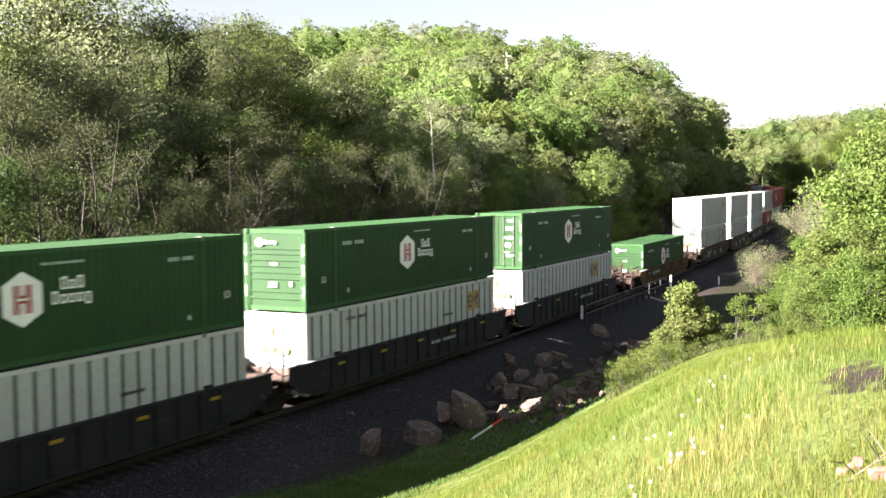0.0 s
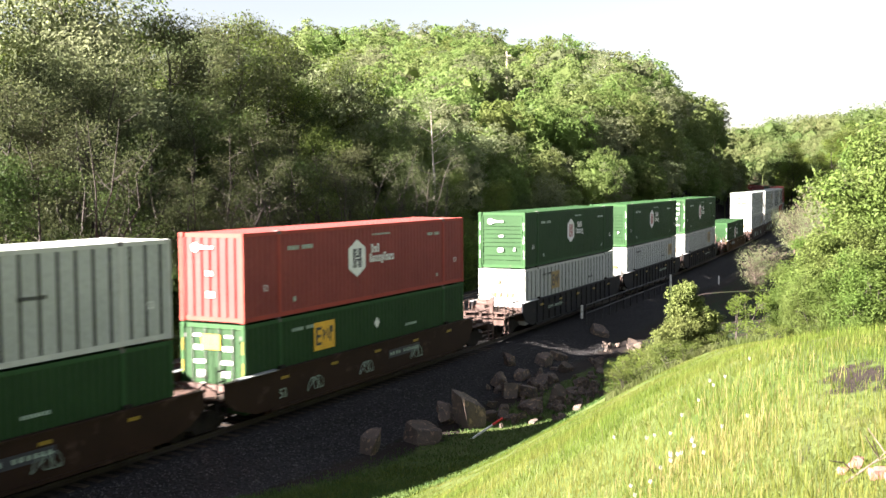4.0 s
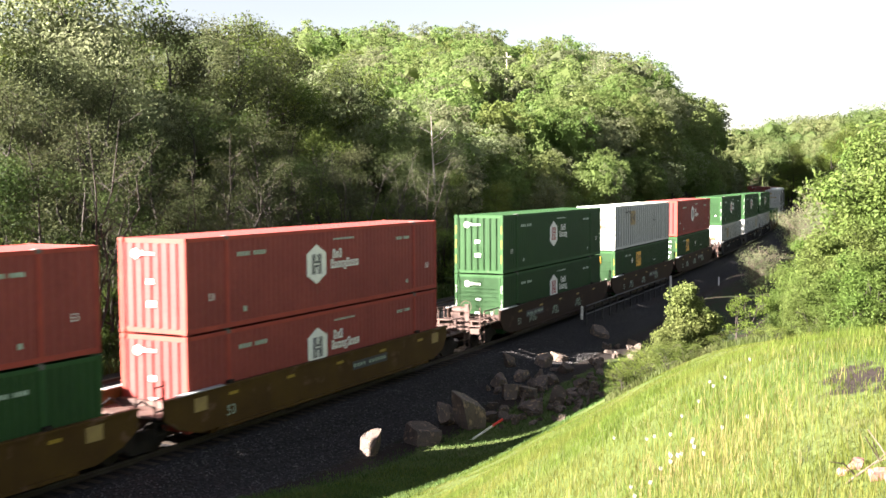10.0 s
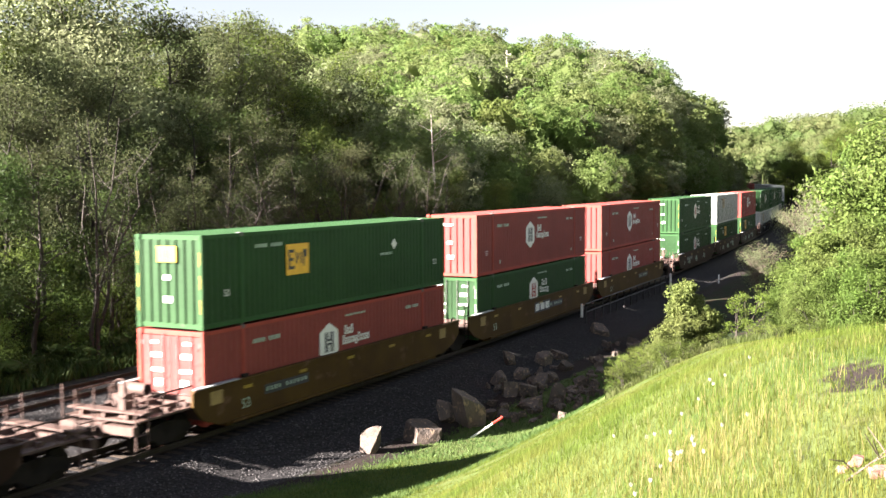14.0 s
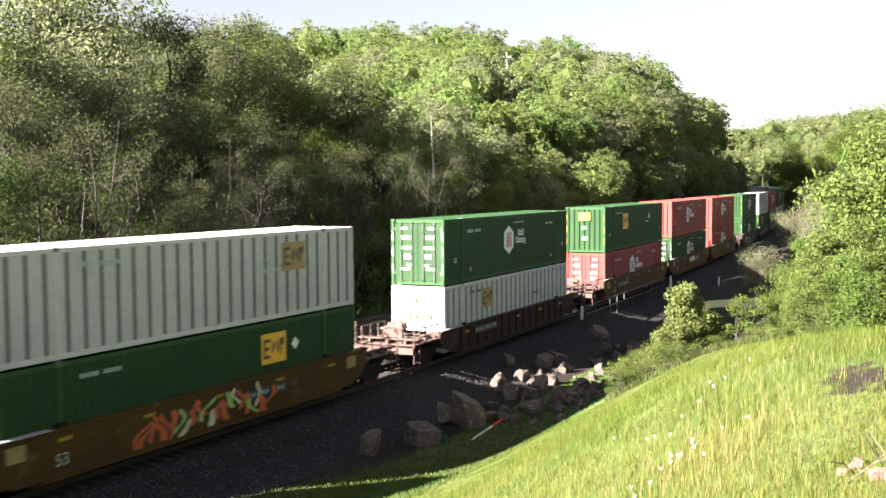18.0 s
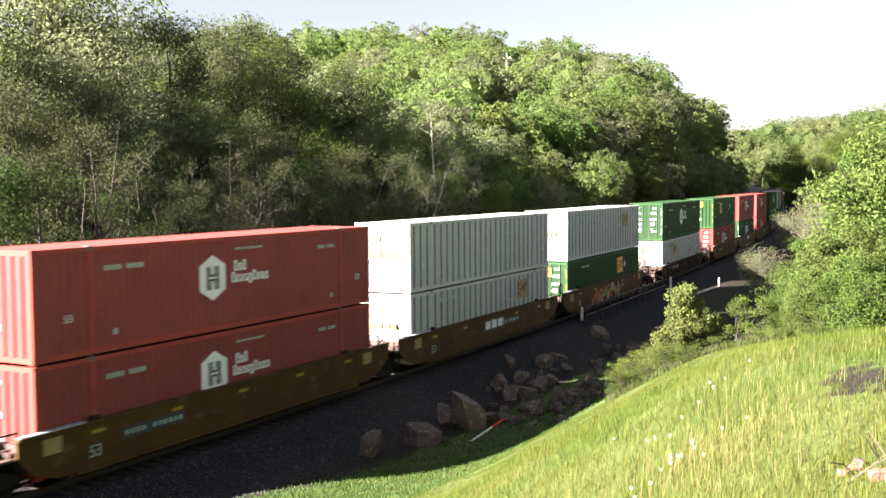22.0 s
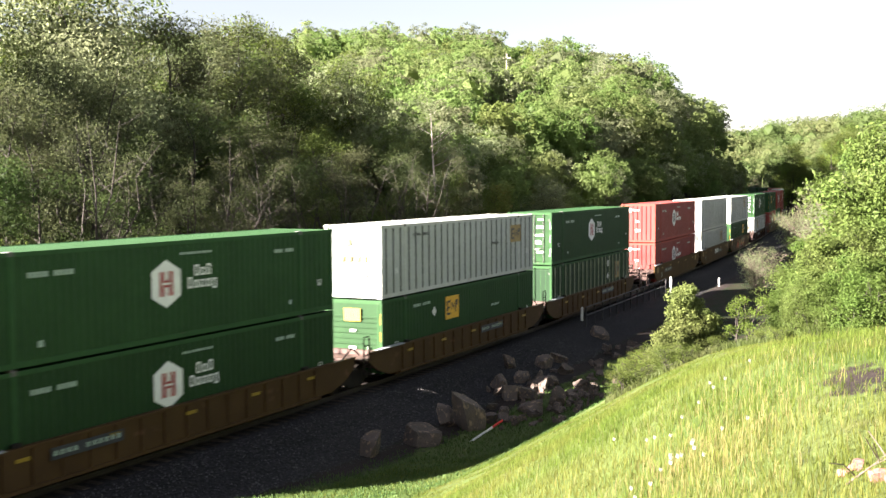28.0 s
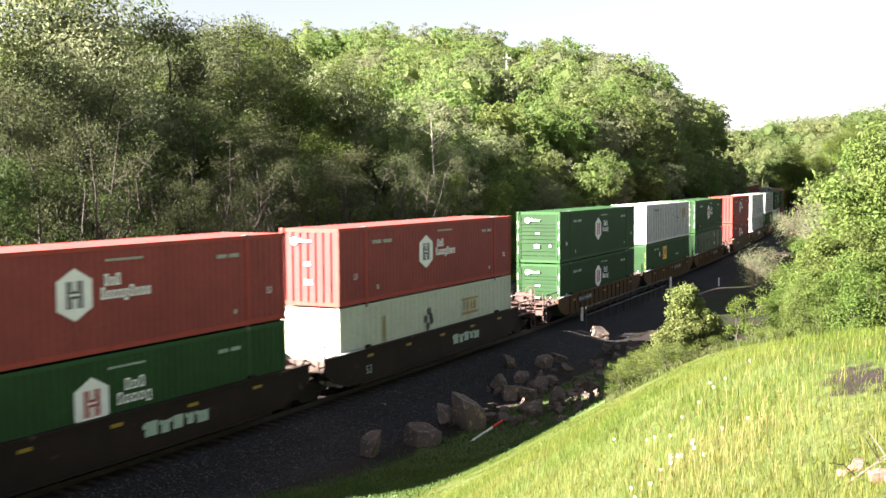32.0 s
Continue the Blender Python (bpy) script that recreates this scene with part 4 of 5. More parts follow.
unit(73.8, "ochre", "fr", "green_short", "")
unit(49.90, "slate", "f", "white_door_end", "green_door")
unit(30.04, "slate", "", "white_sign_front", "green_louvre")
unit(10.51, "slate", "r", "white_door", "green_louvre")
unit(-13.21, "brown", "f", "green_yellow_door", "red_ribs")
unit(-32.70, "brown", "", "green_yellow_low", "white_door")
unit(-52.25, "brown", "r", "green_louvre", "green_diamond")
unit(-75.73, "yellow", "f", "red_ribs", "red_ribs")
unit(-95.29, "yellow", "", "green_door", "red_ribs")
unit(-114.91, "yellow", "r", "red_door", "green_yellow")
unit(-138.70, "rust", "fr", "white_door", "green_door")
unit(-162.41, "sprayed", "f", "green_yellow_rev", "white_door_end")
unit(-181.83, "yellow", "", "white_door_end", "white_plain")
unit(-201.26, "yellow", "r", "red_ribs", "red_ribs")
unit(-225.18, "ochre", "f", "green_pale_ribs", "green_door")
unit(-244.24, "ochre", "", "green_yellow_low", "white_sign_front")
unit(-263.89, "ochre", "r", "green_louvre", "green_louvre")
unit(-287.43, "black", "f", "cream_ribs", "red_ribs")
unit(-306.95, "black", "", "green_ribs", "red_ribs")
# unseen last unit, added to carry the train and its shadow on
unit(-326.50, "black", "r", "red_ribs", "green_ribs")


def motions():
    """Every car and every box rolls along the railway, away from the camera and round the bend."""
    for s0, load in TRAIN:
        rows = []
        for k in range(33):
            s = s0 + 9.9469 * k + .0013 * k * k
            xa, ya, za, _ = line(s)
            xb, yb, zb, _ = line(s + BOX_L)
            turn = math.atan2(yb - ya, xb - xa)
            rise = math.atan2(zb - za, BOX_L)
            rows.append((k, Matrix.Translation(((xa + xb) / 2, (ya + yb) / 2, (za + zb) / 2)) @ Euler((0, -rise, turn)).to_matrix().to_4x4()))
        for ob, z in load:
            walk(ob, [(t, m @ Matrix.Translation((0, 0, z))) for t, m in rows])


# ---------------------------------------------------------------- tracks
def swept(name, s0, s1, step, profile, off, material, z0=0.0):
    """A bar of the given cross-section (offset, height) along the railway."""
    ss = np.arange(s0, s1, step)
    rings = []
    for o, z in profile:
        x, y, zz, _ = line(ss, off + o)
        rings.append(np.stack([x, y, zz + z + z0], -1))
    v = np.stack(rings, 1)
    n, k = len(ss), len(profile)
    i = np.arange(n * k).reshape(n, k)
    q = [np.stack([i[:-1, a], i[:-1, (a + 1) % k], i[1:, (a + 1) % k], i[1:, a]], -1) for a in range(k)]
    return mesh_of(name, v.reshape(-1, 3), np.concatenate(q), material)


RAIL = [(-.036, 0), (.036, 0), (.036, -.035), (.010, -.05), (.010, -.14), (.07, -.17), (-.07, -.17), (-.010, -.14), (-.010, -.05), (-.036, -.035)]
TIE_MESH = boxes_mesh("tie", [((-.115, -1.3, -.16), (.115, 1.3, 0))], TIE)
for n, (off, dz) in enumerate(((0.0, 0.0), (4.3, -.02), (8.5, -.04))):
    tr = thing("railway_track", ("worn steel rails on dark ties, carrying the train", "empty second track with rusty-sided rails", "empty third track beside the wooded bank")[n], "track", "tracks of the line")
    tr["kind"] = "structure"
    for s in (-.755, .755):
        part("rail", swept("rail", -60, 470, 3.0, RAIL, off + s, RAIL_TOP, dz), tr)
    for k in range(62):
        s = 14 + k * .53
        x, y, z, th = line(s, off)
        part("tie", TIE_MESH, tr, "", Matrix.Translation((x, y, z - .20 + dz)) @ Matrix.Rotation(th, 4, "Z"))


# ---------------------------------------------------------------- stones
def rock_mesh(name, seed, material, rough=.35, cuts=2):
    bm = bmesh.new()
    bmesh.ops.create_icosphere(bm, subdivisions=cuts + 1, radius=1)
    rnd = random.Random(seed)
    planes = [((Vector(d) + Vector((rnd.gauss(0, .22), rnd.gauss(0, .22), rnd.gauss(0, .22)))).normalized(), rnd.uniform(.38, .66)) for d in ((1, 0, 0), (-1, 0, 0), (0, 1, 0), (0, -1, 0), (0, 0, 1), (0, 0, -1))]
    planes += [(Vector((rnd.gauss(0, 1), rnd.gauss(0, 1), rnd.gauss(0, 1))).normalized(), rnd.uniform(.56, .80)) for _ in range(6)]
    for v in bm.verts:
        p = v.co.copy()
        for d, k in planes:
            over = p.dot(d) - k
            if over > 0:
                p -= d * over
        p += p.normalized() * noise.noise(p * 2.3 + Vector((seed, 0, 0))) * rough * .22
        p += p.normalized() * noise.noise(p * 6 + Vector((seed, 5, 0))) * rough * .12
        v.co = p
    me = bpy.data.meshes.new(name)
    bm.to_mesh(me)
    bm.free()
    me.materials.append(material)
    return me


ROCKS = [rock_mesh("rock", k, ROCK) for k in range(8)]
SPOTS = [(28.0, 18.5, 0.95, 1.0), (30.1, 17.9, 1.42, 0.85), (32.9, 17.7, 1.50, 1.66), (33.0, 18.6, 0.92, 0.92), (34.0, 17.4, 0.92, 0.51), (34.1, 16.4, 0.45, 0.41),
         (36.5, 16.8, 1.51, 0.52), (37.8, 16.4, 1.10, 0.71), (38.3, 18.6, 1.37, 0.80), (38.6, 18.0, 1.14, 0.68), (40.5, 18.3, 0.95, 0.62), (39.7, 19.8, 0.95, 0.71),
         (43.4, 21.2, 0.77, 0.77), (41.8, 19.8, 0.99, 0.54), (41.8, 18.4, 0.97, 0.49), (45.5, 20.4, 1.19, 0.58), (44.6, 19.0, 1.03, 0.52), (47.3, 20.4, 1.09, 0.49),
         (55.1, 21.4, 1.2, 0.60), (41.2, 16.8, 0.95, 0.48), (39.9, 16.7, 0.69, 0.37), (53.1, 18.8, 0.78, 0.48)]
rnd = random.Random(4)
for k in range(70):
    SPOTS.append((rnd.uniform(34, 54), rnd.uniform(15.8, 20.0), rnd.uniform(.22, .62), rnd.uniform(.16, .42)))
for k in range(46):
    # pale rubble of the little earth bank below the bushes
    SPOTS.append((rnd.uniform(33, 43), rnd.uniform(14.2, 16.6), rnd.uniform(.15, .5), rnd.uniform(.12, .34)))
for k, (x, y, w, h) in enumerate(SPOTS):
    ob = new("boulder" if w > .7 else "stone", ROCKS[k % 8])
    z = float(land(x, y))
    ob.matrix_basis = Matrix.Translation((x, y, z + h * .32)) @ Matrix.Rotation(rnd.uniform(0, 6), 4, "Z") @ Matrix.Diagonal((w * .57, w * .5, h * .74, 1)) @ Euler((rnd.uniform(-.3, .3), rnd.uniform(-.3, .3), rnd.uniform(0, 6))).to_matrix().to_4x4()
    tagged(ob, "rough tan sandstone boulder lying beside the ballast" if w > .7 else "small broken sandstone lump in the rubble", "rock", "rocks beside the track")


def scatter_stones():
    """Loose ballast stones on the shoulder."""
    r = np.random.RandomState(3)
    n = 16000
    s, o = r.uniform(14, 52, n), np.where(r.rand(n) < .55, r.uniform(-5.4, -1.5, n), r.uniform(1.4, 9.5, n))
    x, y, z, th = line(s, o)
    z = land(x, y) + .01
    size = r.uniform(.018, .045, n)
    base = np.array([[1, 0, 0], [-1, .2, 0], [.1, 1, 0], [0, -1, .1], [.1, .1, .8], [0, 0, -.8]])
    v = base[None] * size[:, None, None] * r.uniform(.7, 1.3, (n, 6, 3))
    a = r.uniform(0, 6.3, n)
    c, q = np.cos(a)[:, None], np.sin(a)[:, None]
    v = np.stack([v[..., 0] * c - v[..., 1] * q, v[..., 0] * q + v[..., 1] * c, v[..., 2]], -1) + np.stack([x, y, z], -1)[:, None]
    t = np.array([[0, 2, 4], [2, 1, 4], [1, 3, 4], [3, 0, 4]])
    f = (np.arange(n)[:, None, None] * 6 + t[None]).reshape(-1, 3)
    ob = new("ballast_stones", mesh_of("ballast_stones", v.reshape(-1, 3), np.zeros((0, 4)), STONE_GREY, tris=f))
    tagged(ob, "loose grey crushed ballast stones on the shoulder", "gravel", kind="stuff")


scatter_stones()


# ---------------------------------------------------------------- trees
def leaf_cloud(rs, centres, radii, per, size, squash=.8, outward=.6):
    """Folded leaf sprays round the centres: four corners each, in two faces."""
    n = len(centres) * per
    c = np.repeat(np.asarray(centres), per, 0)
    rad = np.repeat(np.asarray(radii), per)
    d = rs.normal(size=(n, 3))
    d /= np.linalg.norm(d, axis=1)[:, None]
    p = c + d * (rad * rs.uniform(.25, 1, n) ** .6)[:, None] * np.array([1, 1, squash])
    nrm = d * outward + rs.normal(size=(n, 3)) * .65 + np.array([0, 0, .4])
    nrm /= np.linalg.norm(nrm, axis=1)[:, None]
    t = np.cross(nrm, rs.normal(size=(n, 3)))
    t /= np.linalg.norm(t, axis=1)[:, None]
    b = np.cross(nrm, t)
    s = (size * rs.uniform(.6, 1.4, n))[:, None]
    quad = np.stack([p - t * s, p - b * s * .45 + nrm * s * .16, p + t * s, p + b * s * .45 + nrm * s * .16], 1)
    return quad.reshape(-1, 3), np.arange(n * 4).reshape(n, 4)


def grow(seed, height, spread, stems=1, lean=.1, limbs=9, clear=.35, per=90, leaf=.17, clump=.9, bare=0.0):
    """Skeleton and leaves of a broad-leaved tree: tapered stems, limbs, twigs and many leaf sprays at their ends."""
    r, rs = random.Random(seed), np.random.RandomState(seed)
    tubes, tips = [], []
    for k in range(stems):
        a = r.uniform(0, 6.28)
        top = Vector((math.cos(a), math.sin(a), 0)) * height * (lean if stems == 1 else lean + .12) * r.uniform(.5, 1.2)
        hgt = height * r.uniform(.82, 1) * (1 if k == 0 else .9)
        pts = [Vector((0, 0, -.3)) + Vector((math.cos(a), math.sin(a), 0)) * .25 * (stems > 1)]
        for i in range(1, 8):
            f = i / 7
            pts.append(Vector((0, 0, hgt * f * .96)) + top * f ** 1.3 + Vector((r.gauss(0, 1), r.gauss(0, 1), 0)) * height * .012)
        r0 = height * .0105 / math.sqrt(stems) + .025
        tubes.append((pts, [max(.015, r0 * (1.15 - f / 7)) for f in range(8)]))
        tips.append(pts[-1])
        for j in range(limbs):
            f = clear + (1 - clear) * (j + r.random()) / limbs
            q = min(6, int(f * 7))
            p = pts[q].lerp(pts[q + 1], f * 7 - q)
            az = r.uniform(0, 6.28)
            ln = spread * (1.15 - .75 * abs(f - .5 * (1 + clear)) / (.5 * (1 - clear) + .01) * .8) * r.uniform(.6, 1.15)
            up = r.uniform(.35, .9)
            e = p + Vector((math.cos(az), math.sin(az), up)) * ln * .62
            m = p.lerp(e, .5) + Vector((0, 0, -.05 * ln))
            rl = r0 * (1.05 - f) * .55 + .012
            tubes.append(([p, m, e], [rl, rl * .7, .012]))
            tips += [e, m.lerp(e, .5)]
            for g in range(2):
                az2 = az + r.uniform(-1.1, 1.1)
                e2 = m + Vector((math.cos(az2), math.sin(az2), r.uniform(.1, .8))) * ln * .42
                tubes.append(([m, m.lerp(e2, .5) + Vector((0, 0, .06)), e2], [rl * .5, rl * .35, .008]))
                tips.append(e2)
    keep = [t for t in tips if r.random() >= bare]
    cen = np.array([tuple(t) for t in keep])
    v, f = leaf_cloud(rs, cen, rs.uniform(.6, 1.25, len(cen)) * clump * spread * .36, per, leaf)
    return tubes, v, f


def ball_mesh(cuts):
    bm = bmesh.new()
    bmesh.ops.create_icosphere(bm, subdivisions=cuts, radius=1)
    bm.verts.ensure_lookup_table()
    v, f = np.array([tuple(q.co) for q in bm.verts]), np.array([[q.index for q in p.verts] for p in bm.faces])
    bm.free()
    return v, f


BALL_V, BALL_F = ball_mesh(1)


def dome(rs, q, w, leaves, leaf):
    """A full crown for a tree q metres high: boughs of leaves heaped round a dense heart, with gaps between them."""
    per = 36 if leaves > 1000 else 20
    n = max(8, leaves // per)
    size, mid = np.array([w, w * rs.uniform(.85, 1.15), q * .35]), np.array([0, 0, q * .61])
    # boughs spread evenly over the crown, each a little in or out of it
    k = np.arange(n) + .5
    z, a = 1 - 1.6 * k / n, k * 2.39996 + rs.uniform(0, 6.28)
    d = np.stack([np.cos(a) * np.sqrt(1 - z * z), np.sin(a) * np.sqrt(1 - z * z), z], -1) + rs.normal(size=(n, 3)) * .17
    d /= np.linalg.norm(d, axis=1)[:, None]
    c = mid + d * size * rs.uniform(.52, .92, n)[:, None]
    cr = w * rs.uniform(.24, .44, n) * (14 / n) ** .22
    d, c, cr = np.repeat(d, per, 0), np.repeat(c, per, 0), np.repeat(cr, per)
    m = n * per
    e = rs.normal(size=(m, 3)) + d * .9 + np.array([0, 0, .3])
    e /= np.linalg.norm(e, axis=1)[:, None]
    p = c + e * (cr * rs.uniform(.5, 1.08, m))[:, None] * np.array([1, 1, .72])
    nrm = e * .6 + d * .3 + rs.normal(size=(m, 3)) * .5 + np.array([0, 0, .25])
    nrm /= np.linalg.norm(nrm, axis=1)[:, None]
    t = np.cross(nrm, rs.normal(size=(m, 3)))
    t /= np.linalg.norm(t, axis=1)[:, None]
    b = np.cross(nrm, t)
    s = (leaf * rs.uniform(.55, 1.35, m))[:, None]
    quad = np.stack([p - t * s, p - b * s * .5 + nrm * s * .16, p + t * s, p + b * s * .5 + nrm * s * .16], 1)
    core = mid + BALL_V * size * (.56 * rs.uniform(.85, 1.1, len(BALL_V)))[:, None]
    return np.concatenate([quad.reshape(-1, 3), core]), np.arange(m * 4).reshape(m, 4), BALL_F + m * 4


TREES = {}


def tree(kind, x, y, size=1.0, turn=0.0, dz=-.1):
    """A tree or bush of a kind at a place; the first of each kind is grown, the rest are copies."""
    # height, spread, stems, lean, limbs, clear, sprays per tip, leaf, clump, bare
    label, cat, bark, leafm, g = {
        "maple": ("tall maple with full fresh green crown", "tree", BARK, GREEN_LEAF, (16, 4.4, 1, .05, 13, .24, 170, 0.105, 1.0, 0)),
        "maple_dark": ("tall tree with dense crown, dark green with shade put into the colour", "tree", BARK, SHADED_LEAF, (15, 4.2, 1, .06, 13, .20, 150, 0.105, 1.05, .04)),
        "ash": ("slender tree with bare lower trunk and olive crown", "tree", BARK, OLIVE_LEAF, (17, 3.6, 1, .08, 12, .45, 170, 0.092, 1.05, .08)),
        "locust": ("many-stemmed locust with thin, half-leafed crown", "tree", BARK, OLIVE_LEAF, (15.5, 3.4, 3, .10, 9, .42, 105, 0.082, 1.1, .12)),
        "locust_thin": ("spindly many-stemmed tree, nearly bare branches", "tree", BARK_GREY, OLIVE_LEAF, (16, 3.0, 4, .10, 10, .28, 60, .05, .9, .25)),
        "willow": ("rounded greyish-green tree with soft crown", "tree", BARK, HOAR_LEAF, (12.5, 4.4, 2, .08, 11, .14, 150, 0.105, 1.0, .05)),
        "lime": ("bright yellow-green young tree", "tree", BARK, LIME_LEAF, (12, 3.8, 1, .06, 11, .14, 110, 0.15, 1.0, 0)),
        "birch": ("slim birch with pale trunk and light crown", "tree", BARK_PALE, SILVER_LEAF, (15, 3.0, 1, .04, 10, .45, 110, .08, .9, .15)),
        "understory": ("leafy understory sapling under taller trees", "tree", BARK, UNDER_LEAF, (5.5, 2.6, 2, .10, 8, .10, 70, 0.100, 1.0, 0)),
        "bush": ("dense green bush on the grassy bank", "bush", BARK, BUSH_LEAF, (2.6, 1.25, 4, .12, 7, .12, 80, 0.062, .95, 0)),
        "bush_upright": ("upright leafy bush with straight shoots", "bush", BARK, BUSH_LEAF, (2.8, .85, 5, .03, 8, .08, 80, 0.060, .95, 0)),
        "bush_low": ("low straggling shrub on the bank", "bush", BARK, GREEN_LEAF, (1.5, 1.2, 4, .2, 5, .10, 45, 0.032, .95, 0)),
        "bush_tall": ("tall fresh green tree-like bush on the bank", "bush", BARK, BANK_LEAF, (7.5, 2.6, 3, .10, 12, .06, 120, 0.090, 1.0, 0)),
        "sapling": ("sparse leafy sapling with dark stems", "bush", BARK, LIME_LEAF, (2.6, 1.0, 2, .2, 6, .25, 26, .050, .8, .2)),
        "dome_grey": ("round-headed tree with dense greyish-green crown", "tree", BARK, HOAR_LEAF, (13, 3.6, 4300, .17)),
        "dome_green": ("round-headed tree with dense fresh green crown", "tree", BARK, WOODS_LEAF, (14, 3.8, 4300, .18)),
        "dome_olive": ("shaded round-headed tree with olive crown", "tree", BARK, WOODS_LEAF, (13, 3.4, 4300, .17)),
        "brush": ("tangled brush of pinkish-brown twigs, barely in leaf", "bush", TWIG, HOAR_LEAF, (4.2, 2.0, 6, .18, 11, .10, 16, .06, 1.0, .35)),
    }[kind]
    m = Matrix.Translation((x, y, float(land(x, y)) + dz)) @ Matrix.Rotation(turn, 4, "Z") @ Matrix.Scale(size, 4)
    if kind in TREES:
        first, second, used = TREES[kind]
        if not used:
            second.matrix_basis = m
            TREES[kind][2] = True
            return second
        source = (first, second)[int(turn * 10) % 2]
        return copy_thing(source, m @ Matrix.Scale(1 / source.scale[0], 4))
    made = []
    for k in range(2):
        ob = thing(cat if cat == "bush" else "tree", label, cat, "trees of the wooded bank" if cat == "tree" else "bushes on the bank")
        if kind.startswith("dome"):
            (v, f, tri), tubes = dome(np.random.RandomState(hash_of(kind) + 17 * k), *g), [([(0, 0, -.4), (.1, 0, g[0] * .4), (0, .1, g[0] * .7)], [.2, .15, .06])]
        else:
            (tubes, v, f), tri = grow(hash_of(kind) + 17 * k, *g), None
        part("trunk", tubes_mesh("trunk", tubes, bark, 5), ob)
        part("crown", mesh_of("crown", v, f, leafm, tris=tri), ob)
        made.append(ob)
    TREES[kind] = [*made, False]
    made[0].matrix_basis = m
    made[1].matrix_basis = m @ Matrix.Translation((0, 0, -40))
    return made[0]


def hash_of(text):
    return sum((i + 1) * ord(c) for i, c in enumerate(text))


rnd = random.Random(11)


def along(kind, s, off, size=1.0):
    x, y, _, _ = line(s, off)
    return tree(kind, float(x), float(y), size, rnd.uniform(0, 6.2))


# the wooded bank on the left: a front row, rows behind it, saplings at their feet
TALL = {"maple": 16, "maple_dark": 15, "ash": 17, "locust": 15.5, "locust_thin": 16, "willow": 12.5, "dome_grey": 12.4, "dome_green": 13.4, "dome_olive": 12.4}


def bank_tree(kind, s, off, low, high):
    """A tree of the near bank: low at the edge by the tracks, taller behind, up to one even skyline."""
    x, y, _, _ = line(s, off)
    slope = np.interp(s, [40, 66, 80, 95, 118], [.178, .168, .140, .110, .098])
    top = min(7.8 + slope * math.hypot(x, y), 1.0 + (.60 if s < 62 else .52) * (off - 1.5)) - float(land(x, y))
    return along(kind, s, off, (1.16 if off > 28 and s < 62 else 1.1) * top * rnd.uniform(low, high) / TALL[kind])


FRONT = ["locust_thin", "ash", "locust", "maple_dark", "ash", "locust_thin", "ash", "locust", "maple_dark", "ash", "maple", "maple_dark", "maple", "dome_olive", "maple", "maple_dark", "maple", "willow", "dome_olive", "maple"]
for k in range(46):
    s = 14 + k * 5.2 + rnd.uniform(-1.5, 1.5)
    off = np.interp(s, [0, 70, 140, 230], [16.5, 15.2, 13, 10.2]) + rnd.uniform(-1, 2) * (1 if s < 180 else .5)
    kind = FRONT[k] if k < len(FRONT) else rnd.choice(["dome_green", "dome_olive", "dome_olive", "dome_grey"])
    if 45 < s < 115 and k % 3 == 1:
        continue
    if s < 118:
        bank_tree(kind, s, off, .86, 1.06)
    else:
        along(kind, s, off, rnd.uniform(.72, .9) if s < 150 else rnd.uniform(.95, 1.15) if s < 185 else rnd.uniform(.9, 1.05))
for row in range(1, 5):
    for k in range(-5, 31 if row < 3 else 13):
        s = 6 + k * 7.8 + rnd.uniform(-2.5, 2.5)
        off = np.interp(s, [0, 70, 140, 230], [16.5, 15.2, 13, 10.8]) + row * 6.0 + rnd.uniform(-2, 2)
        # unseen trees left of view, sized to pass sun to the train and shade woods
        if s < 20 + off * .3:
            along(rnd.choice(["ash", "maple_dark", "locust"]), s, off, rnd.uniform(.54, .66) + .10 * (row - 1))
        elif s < 118:
            bank_tree(rnd.choice(["dome_grey", "dome_green", "dome_olive"] if s > 84 else ["maple", "willow", "ash", "maple", "ash"] if row > 2 else ["ash", "maple", "maple_dark", "maple"] if s > 60 else ["ash", "maple_dark", "locust", "ash"]), s, off, .84, 1.06)
        else:
            along(rnd.choice(["dome_grey", "dome_green"]), s, off, rnd.uniform(.75, .9) if s < 130 else rnd.uniform(1.05, 1.3) if s < 180 else rnd.uniform(.72, .9))
for k in range(90):
    s = 10 + (k % 45) * 3.9 + rnd.uniform(-1.5, 1.5)
    off = np.interp(s, [0, 70, 140, 230], [14.5, 13.2, 11, 9.5]) + rnd.uniform(-.5, 4) + (k // 45) * 6
    along("understory", s, off, rnd.uniform(.5, 1.0))


def ray_to(px, dist):
    """Ground place at a bearing, given as its place across the view, and a distance from the viewer."""
    az = .5151 - math.atan((px - 784) / 1908)
    return dist * math.cos(az), dist * math.sin(az)


# tall trees behind the bank, closing its skyline towards the hill
for kind, px, dist, size in (("ash", 318, 84, 1.24), ("locust", 372, 90, 1.40), ("ash", 425, 92, 1.30), ("maple", 470, 96, 1.36), ("ash", 520, 100, 1.30), ("locust", 572, 104, 1.36), ("maple", 612, 108, 1.22)):
    tree(kind, *ray_to(px, dist), size, rnd.uniform(0, 6.2))
tree("birch", *ray_to(776, 92), 1.0, 2.0)
tree("birch", *ray_to(1062, 190), 1.1, 2.0)

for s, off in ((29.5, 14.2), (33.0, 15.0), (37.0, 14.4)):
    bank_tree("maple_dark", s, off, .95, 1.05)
for s, off in ((35, 13.6), (39, 14.4), (42, 13.2), (46.5, 14.8), (50, 13.4), (54, 14.2), (58, 13.5), (63, 14.0), (68, 13.4), (73, 13.8)):
    bank_tree("locust_thin", s, off, 1.0, 1.5)

